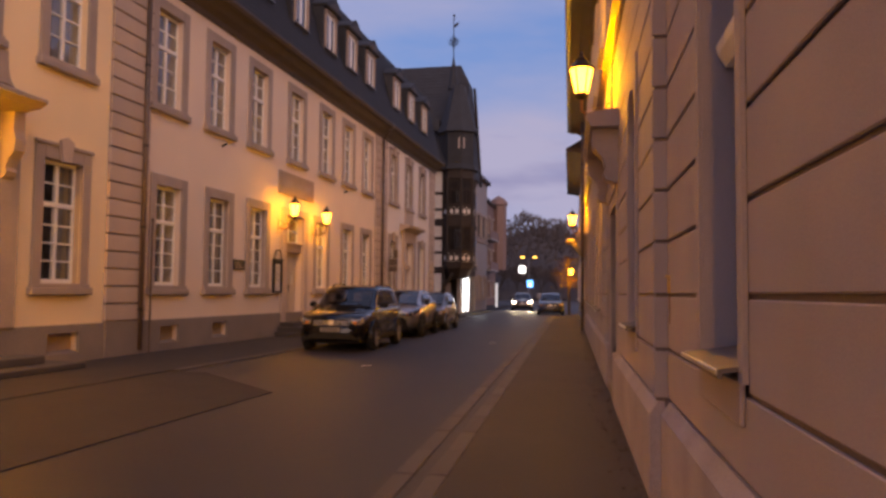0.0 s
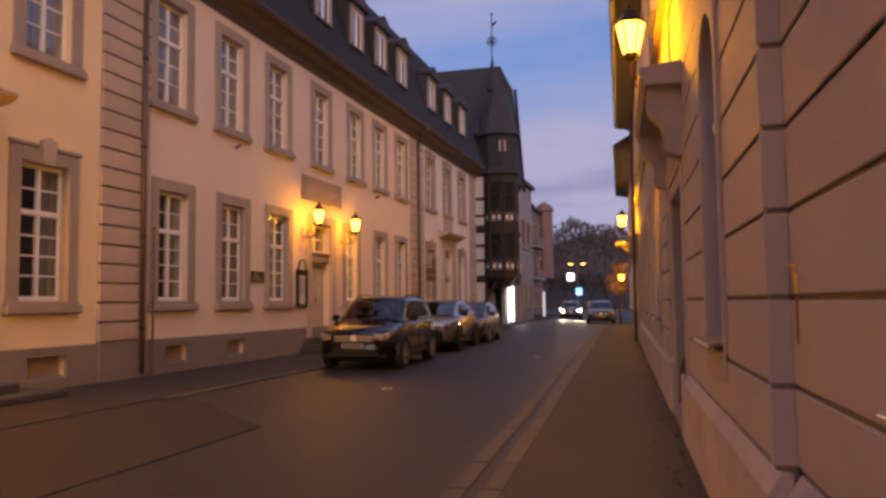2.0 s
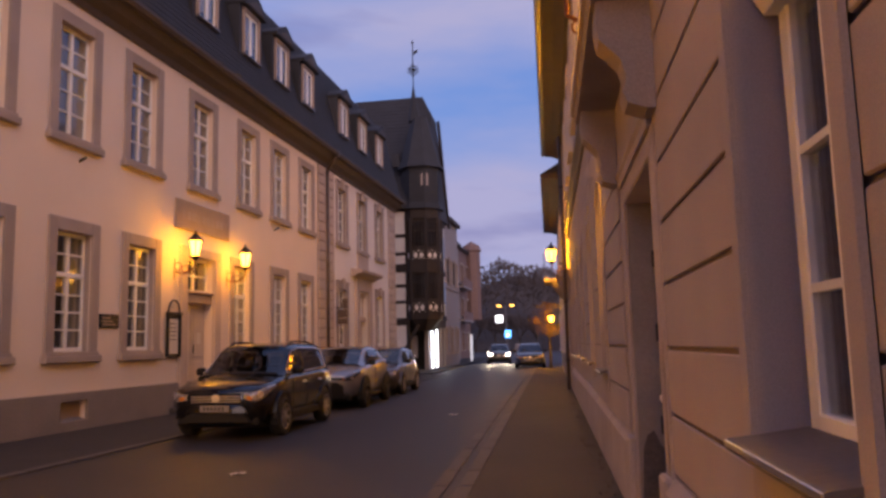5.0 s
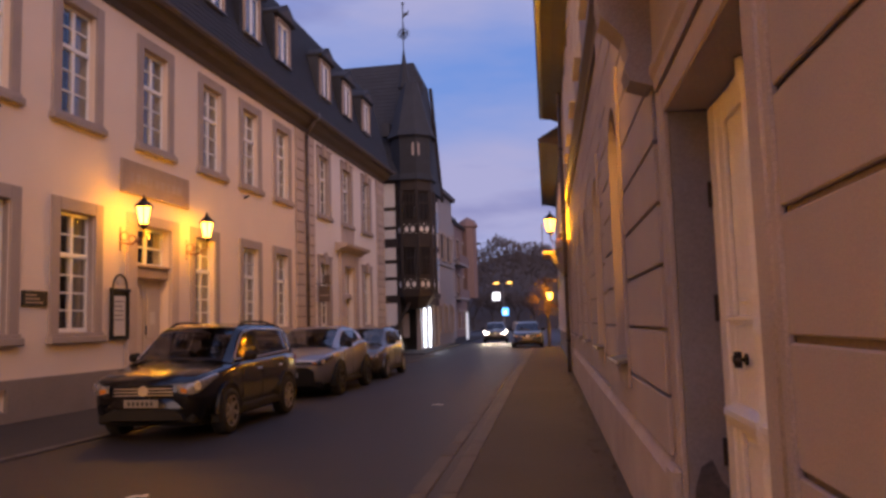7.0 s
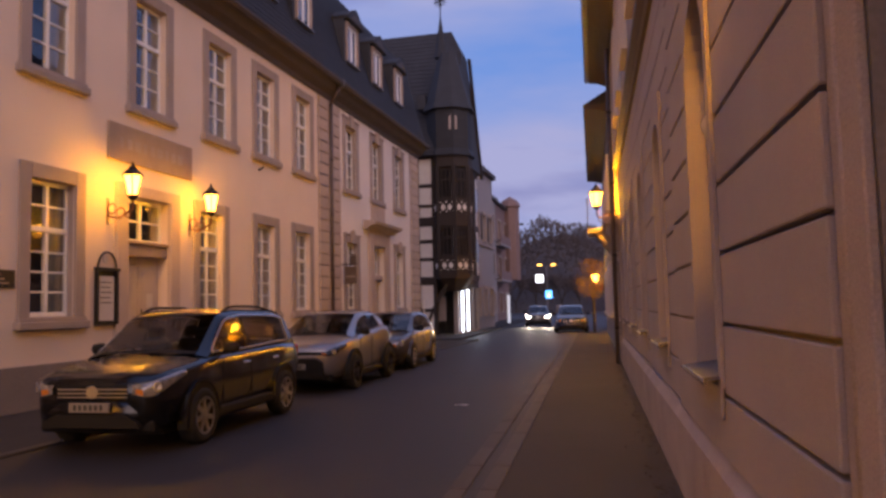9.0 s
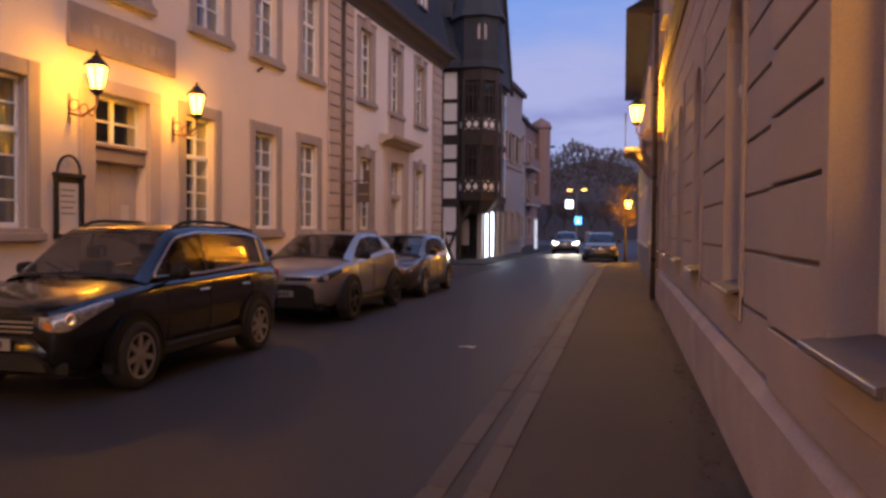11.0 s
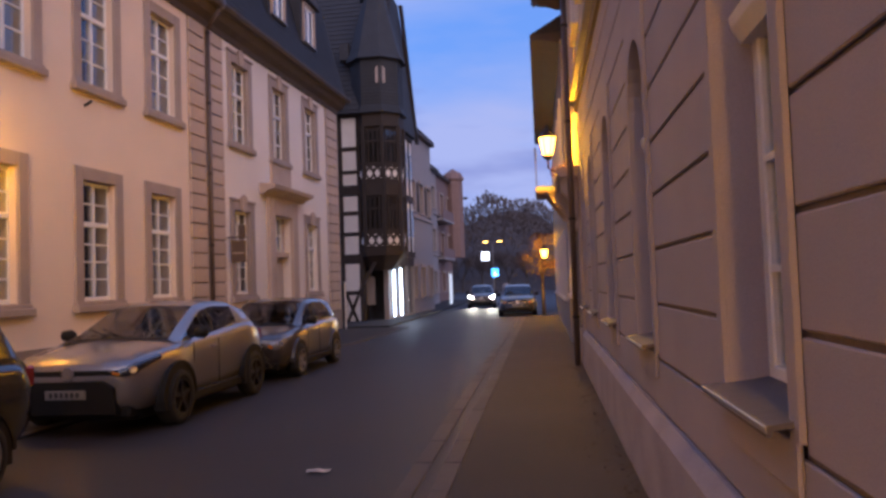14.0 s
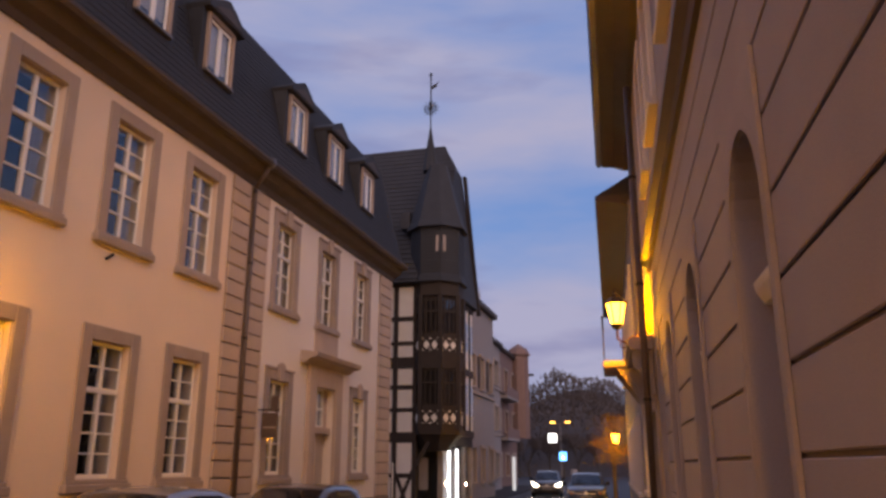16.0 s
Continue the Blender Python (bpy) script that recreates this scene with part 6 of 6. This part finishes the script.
    for y in (f, r_):
        for s in (-1, 1):
            w = wheel(spec["wheel_r"], 0.22, spec["spokes"], spec.get("rim", M_ALLOY))
            w.parent = c
            w.matrix_local = shift(s * (hw - 0.075 + F), y, spec["wheel_r"]) @ pose(0, 0, 0, 0, 0, 0 if s > 0 else 180)
    # nose
    nz = hood
    for s in (-1, 1):
        k0, k1, k2 = spec.get("lamp_size", (0.1, 0.165, 0.05))
        rows = []
        for i in range(13):
            u = i / 12
            if u < 0.25:
                x, y = hw * (0.56 + 0.14 * u / 0.25), yf
            else:
                y = yf + 0.55 * ((u - 0.25) / 0.75) ** 1.6
                x = half_width(y) * 0.985
            hi = top(y) - 0.035
            tall = k0 + (k1 - k0) * u / 0.5 if u < 0.5 else k1 + (k2 - k1) * (u - 0.5) / 0.5
            rows.append([(s * (x + 0.012), y - 0.014, hi - tall), (s * (x + 0.016), y - 0.018, hi - tall * 0.5), (s * (x * 0.985 + 0.006), y - 0.004, hi), (s * (x * 0.93), y + 0.05, hi + 0.012)])
        hl = part("headlight", patch(rows), spec.get("lamp", M_HEAD), c, "clear headlight", smooth=True)
        part("indicator", patch([[(p[0] + s * 0.004, p[1] - 0.005, p[2] + 0.012) for p in r[:2]] for r in rows[1:4]]), M_AMBER, hl, "amber indicator")
        ref = part("reflector", lathe(bmesh.new(), [(0.055, 0), (0.06, 0.012), (0.045, 0.016), (0.01, 0.004)], 14, axis="x"), M_CHROME, hl, "round chrome reflector")
        p = rows[6][1]
        ref.matrix_local = shift(p[0], p[1] - 0.004, p[2] + 0.01) @ pose(0, 0, 0, 0, 0, -90 + s * 40)
        ref.scale = (0.8, 0.8, min(1.0, k1 / 0.13))
        part("fog_lamp", lathe(bmesh.new(), [(0.06, 0), (0.06, 0.03)], 10, axis="x"), M_HEAD, c).matrix_local = shift(s * hw * 0.66, yf + 0.06, zb + 0.2) @ pose(0, 0, 0, 0, 0, -90)
    g0, g1 = spec.get("grille", (0.34, 0.19))
    gw_ = hw * spec.get("grille_w", 0.5)
    part("grille", cube(-gw_, gw_, yf - 0.008, yf + 0.06, nz - g0, nz - g1, 0.01), M_TRIM, c)
    for i in range(spec["bars"]):
        part("grille_bar", cube(-hw * 0.5, hw * 0.5, yf - 0.02, yf + 0.0, nz - g0 + 0.02 + i * 0.045, nz - g0 + 0.036 + i * 0.045, 0.004), M_CHROME, c)
    part("badge", lathe(bmesh.new(), [(0.075, 0), (0.075, 0.02), (0.05, 0.025)], 14, axis="x"), M_CHROME, c).matrix_local = shift(0, yf - 0.022, nz - (g0 + g1) / 2) @ pose(0, 0, 0, 0, 0, 90)
    part("bumper", loft([[(x * hw * k, yf + dy + d, z) for x, dy, z in ((-0.95, 0.3, za), (-0.86, 0.12, za), (-0.66, 0.01, za), (-0.3, -0.035, za), (0, -0.045, za), (0.3, -0.035, za), (0.66, 0.01, za), (0.86, 0.12, za), (0.95, 0.3, za), (0.8, 0.4, za), (-0.8, 0.4, za))]
                         for za, k, d in ((zb + spec.get("lip_z", -0.02), 0.92, 0.06), (zb + 0.08 + spec.get("lip_z", -0.02), 0.98, 0.0), (zb + 0.18, 1.0, -0.01), (zb + 0.3, 0.985, 0.01), (zb + 0.36, 0.95, 0.07))]), spec.get("bumper", paint), c, smooth=True)
    part("air_intake", prism(bmesh.new(), [(-hw * 0.5, zb + spec.get("mouth", 0.17)), (hw * 0.5, zb + spec.get("mouth", 0.17)), (hw * 0.66, zb + spec.get("mouth", 0.17) - 0.08), (hw * 0.7, zb + 0.02), (-hw * 0.7, zb + 0.02), (-hw * 0.66, zb + spec.get("mouth", 0.17) - 0.08)], "y", yf - 0.06, yf + 0.05), M_TRIM, c)
    part("apron", cube(-hw * 0.82, hw * 0.82, yf + 0.06, yf + 0.4, zb - 0.05, zb + 0.1, 0.03), M_TRIM, c)
    pl_ = part("number_plate", cube(-0.26, 0.26, yf - 0.075, yf - 0.055, zb + 0.2, zb + 0.31, 0.004), M_PLATE, c, "white number plate")
    for i in range(6):
        part("plate_mark", cube(-0.2 + i * 0.068, -0.16 + i * 0.068, yf - 0.078, yf - 0.075, zb + 0.225, zb + 0.285), M_TEXT, pl_)
    for s in (-1, 1):
        part("tail_light", cube(s * hw * 0.8 - 0.1, s * hw * 0.8 + 0.06, h - 0.12, h + 0.005, belt - 0.22, belt - 0.02, 0.02), M_REDLIGHT, c)
        part("wiper", rod(bmesh.new(), (s * 0.1, cowl + 0.02, belt + 0.04), (s * 0.1 - 0.45, cowl + 0.22, belt + 0.17), 0.01, 4), M_TRIM, c)
    for y in (-0.35, 0.65):
        for s in (-1, 1):
            part("seat", cube(s * 0.37 - 0.22, s * 0.37 + 0.22, y, y + 0.16, belt - 0.3, H - 0.42, 0.05), M_TRIM, c)
            part("headrest", cube(s * 0.37 - 0.12, s * 0.37 + 0.12, y + 0.02, y + 0.12, H - 0.4, H - 0.24, 0.03), M_TRIM, c)
    part("steering_wheel", rod(bmesh.new(), (0.37, cowl + 0.5, belt - 0.02), (0.37, cowl + 0.52, belt + 0.02), 0.17, 14), M_TRIM, c)
    part("underbody", cube(-hw * 0.8, hw * 0.8, -h + 0.3, h - 0.3, zb - 0.1, zb + 0.1), M_TRIM, c)
    return c


suv = car({"name": "suv", "label": "black compact SUV with chrome window trim and roof rails", "group": "parked cars", "size": (4.43, 1.81, 1.66), "paint": M_CARBLACK, "clear": 0.3,
           "hood": 1.0, "belt": 1.07, "cowl": 1.12, "screen": 0.72, "tail_roof": 0.42, "rear_q": 0.25, "rear_k": 0.1, "tumble": 0.74, "wheel_f": 0.88, "base": 2.6, "wheel_r": 0.345, "spokes": 7, "bars": 3, "chrome": True, "rails": True, "win_end": 0.62, "grille": (0.36, 0.19)})
suv.matrix_world = shift(-6.22, 17.85, 0) @ pose(0, 0, 0, 0, 0, 2.9)
cross = car({"name": "crossover", "label": "silver-grey coupe crossover with black arches parked behind the SUV", "group": "parked cars", "size": (4.36, 1.82, 1.57), "paint": M_CARSILVER, "clear": 0.27,
             "hood": 1.0, "belt": 1.07, "cowl": 1.12, "screen": 1.0, "tail_roof": 0.6, "rear_q": 0.6, "rear_k": -0.15, "tumble": 0.7, "wheel_f": 0.92, "base": 2.62, "wheel_r": 0.355, "spokes": 5, "bars": 0, "lip": M_TRIM, "rim": M_DARKRIM, "flare": 0.06, "kick": 0.14, "drop": 0.16, "win_end": 1.15, "lamp": M_HEADDARK, "lamp_size": (0.05, 0.11, 0.05), "grille": (0.26, 0.19), "grille_w": 0.64, "mouth": 0.41, "lip_z": 0.06})
cross.matrix_world = shift(-6.52, 23.95, 0) @ pose(0, 0, 0, 0, 0, 2.9)
hatch_c = car({"name": "hatchback", "label": "dark grey five-door hatchback at the end of the parked row", "group": "parked cars", "size": (4.2, 1.77, 1.5), "paint": M_CARGREY, "clear": 0.24,
               "hood": 0.92, "belt": 0.98, "cowl": 1.05, "screen": 0.9, "tail_roof": 0.5, "rear_q": 0.3, "rear_k": 0.05, "tumble": 0.74, "wheel_f": 0.84, "base": 2.55, "wheel_r": 0.32, "spokes": 6, "bars": 2, "win_end": 0.7})
hatch_c.matrix_world = shift(-6.68, 28.95, 0) @ pose(0, 0, 0, 0, 0, 2.9)
far_c = car({"name": "saloon_car", "label": "blue-grey car parked on the far footway edge", "group": "cars at the street's end", "size": (4.4, 1.8, 1.5), "paint": M_CARBLUE, "clear": 0.25,
             "hood": 0.94, "belt": 0.98, "cowl": 1.1, "screen": 0.85, "tail_roof": 0.6, "rear_q": 0.35, "rear_k": 0.0, "tumble": 0.74, "wheel_f": 0.88, "base": 2.6, "wheel_r": 0.32, "spokes": 5, "bars": 2, "win_end": 0.9})
far_c.matrix_world = shift(-3.55, 53.5, 0) @ pose(0, 0, 0, 0, 0, 4)
mov = car({"name": "waiting_car", "label": "dark car with lit headlamps at the far end of the street", "group": "cars at the street's end", "size": (4.4, 1.8, 1.5), "paint": M_CARGREY, "clear": 0.25,
           "hood": 0.94, "belt": 0.98, "cowl": 1.1, "screen": 0.85, "tail_roof": 0.6, "rear_q": 0.35, "rear_k": 0.0, "tumble": 0.74, "wheel_f": 0.88, "base": 2.6, "wheel_r": 0.32, "spokes": 5, "bars": 2, "lamp": M_HEADLIT, "win_end": 0.9})
mov.matrix_world = shift(-7.0, 66, 0) @ pose(0, 0, 0, 0, 0, 6)
for sx in (-0.65, 0.65):
    hd_ = bpy.data.lights.new("headlamp_beam", "SPOT")
    hd_.energy, hd_.color, hd_.spot_size, hd_.shadow_soft_size = 170, (1.0, 0.85, 0.6), radians(50), 0.08
    hb_ = new("headlamp_beam", hd_)
    hb_.parent = mov
    hb_.matrix_local = look((sx, -2.3, 0.75), (sx, -14, 0.0))

# ---- small ground things ----
lit = thing("paper_scrap", "small crumpled white paper scrap on the road", "litter", shift(-2.74, 20.26, 0.004))
sb = bmesh.new()
g = [[sb.verts.new((-0.11 + i * 0.044, -0.05 + j * 0.05, 0.004 + 0.02 * abs(math.sin(i * 2.3 + j * 1.7)))) for i in range(6)] for j in range(3)]
for j in range(2):
    for i in range(5):
        sb.faces.new((g[j][i], g[j][i + 1], g[j + 1][i + 1], g[j + 1][i]))
part("sheet", sb, M_PAPER, lit)
copy_thing(lit, shift(-4.1, 12.3, 0.004) @ pose(0, 0, 0, 0, 0, 50))
dz = bmesh.new()
rng = random.Random(11)
for i in range(900):
    s = rng.uniform(-6, 24)
    o = 0.07 + abs(rng.gauss(0, 0.13))
    a, r = rng.uniform(0, 3.14), rng.uniform(0.008, 0.028)
    c, n_ = math.cos(a) * r, math.sin(a) * r
    z = 0.031 + rng.uniform(0, 0.012)
    v = [dz.verts.new(p) for p in ((-o - c, s - n_, z), (-o + n_, s - c, z + rng.uniform(0, 0.015)), (-o + c, s + n_, z), (-o - n_, s + c, z + rng.uniform(0, 0.015)))]
    dz.faces.new(v)
db = new("fallen_leaves", mesh_of("fallen_leaves", dz, M_LEAF))
db.matrix_world = RF
tagged(db, "dark dry leaves and grit along the foot of the wall", "leaves", kind="stuff")

# gutter stones and kerbs, one by one
gm = mesh_of("gutter_stone", cube(0, 0.17, 0, 0.98, -0.05, 0.018, 0.01), M_GUTTER)
gut = structure("gutter_strip", box(bmesh.new(), -2.06, -1.6, -18, 46, -0.05, 0.008), M_ASPHALT, "sunken gutter strip between road and footway", RF)
for i in range(64):
    for o in (-2.06, -1.78):
        ob = new("gutter_stone", gm)
        ob.parent = gut
        ob.location = (o, -18 + i, 0.003 * ((i * 7) % 3))
km = mesh_of("kerb_stone", cube(0, 0.15, 0, 0.985, -0.1, 0.036, 0.012), M_KERB)
kerb = structure("kerb_west", box(bmesh.new(), 2.81, 2.92, 10.3, 43.3, -0.1, 0.026), M_KERB, "low stone kerb of the west footway", LF)
for i in range(33):
    ob = new("kerb_stone", km)
    ob.parent = kerb
    ob.location = (2.8, 10.3 + i, 0.0)
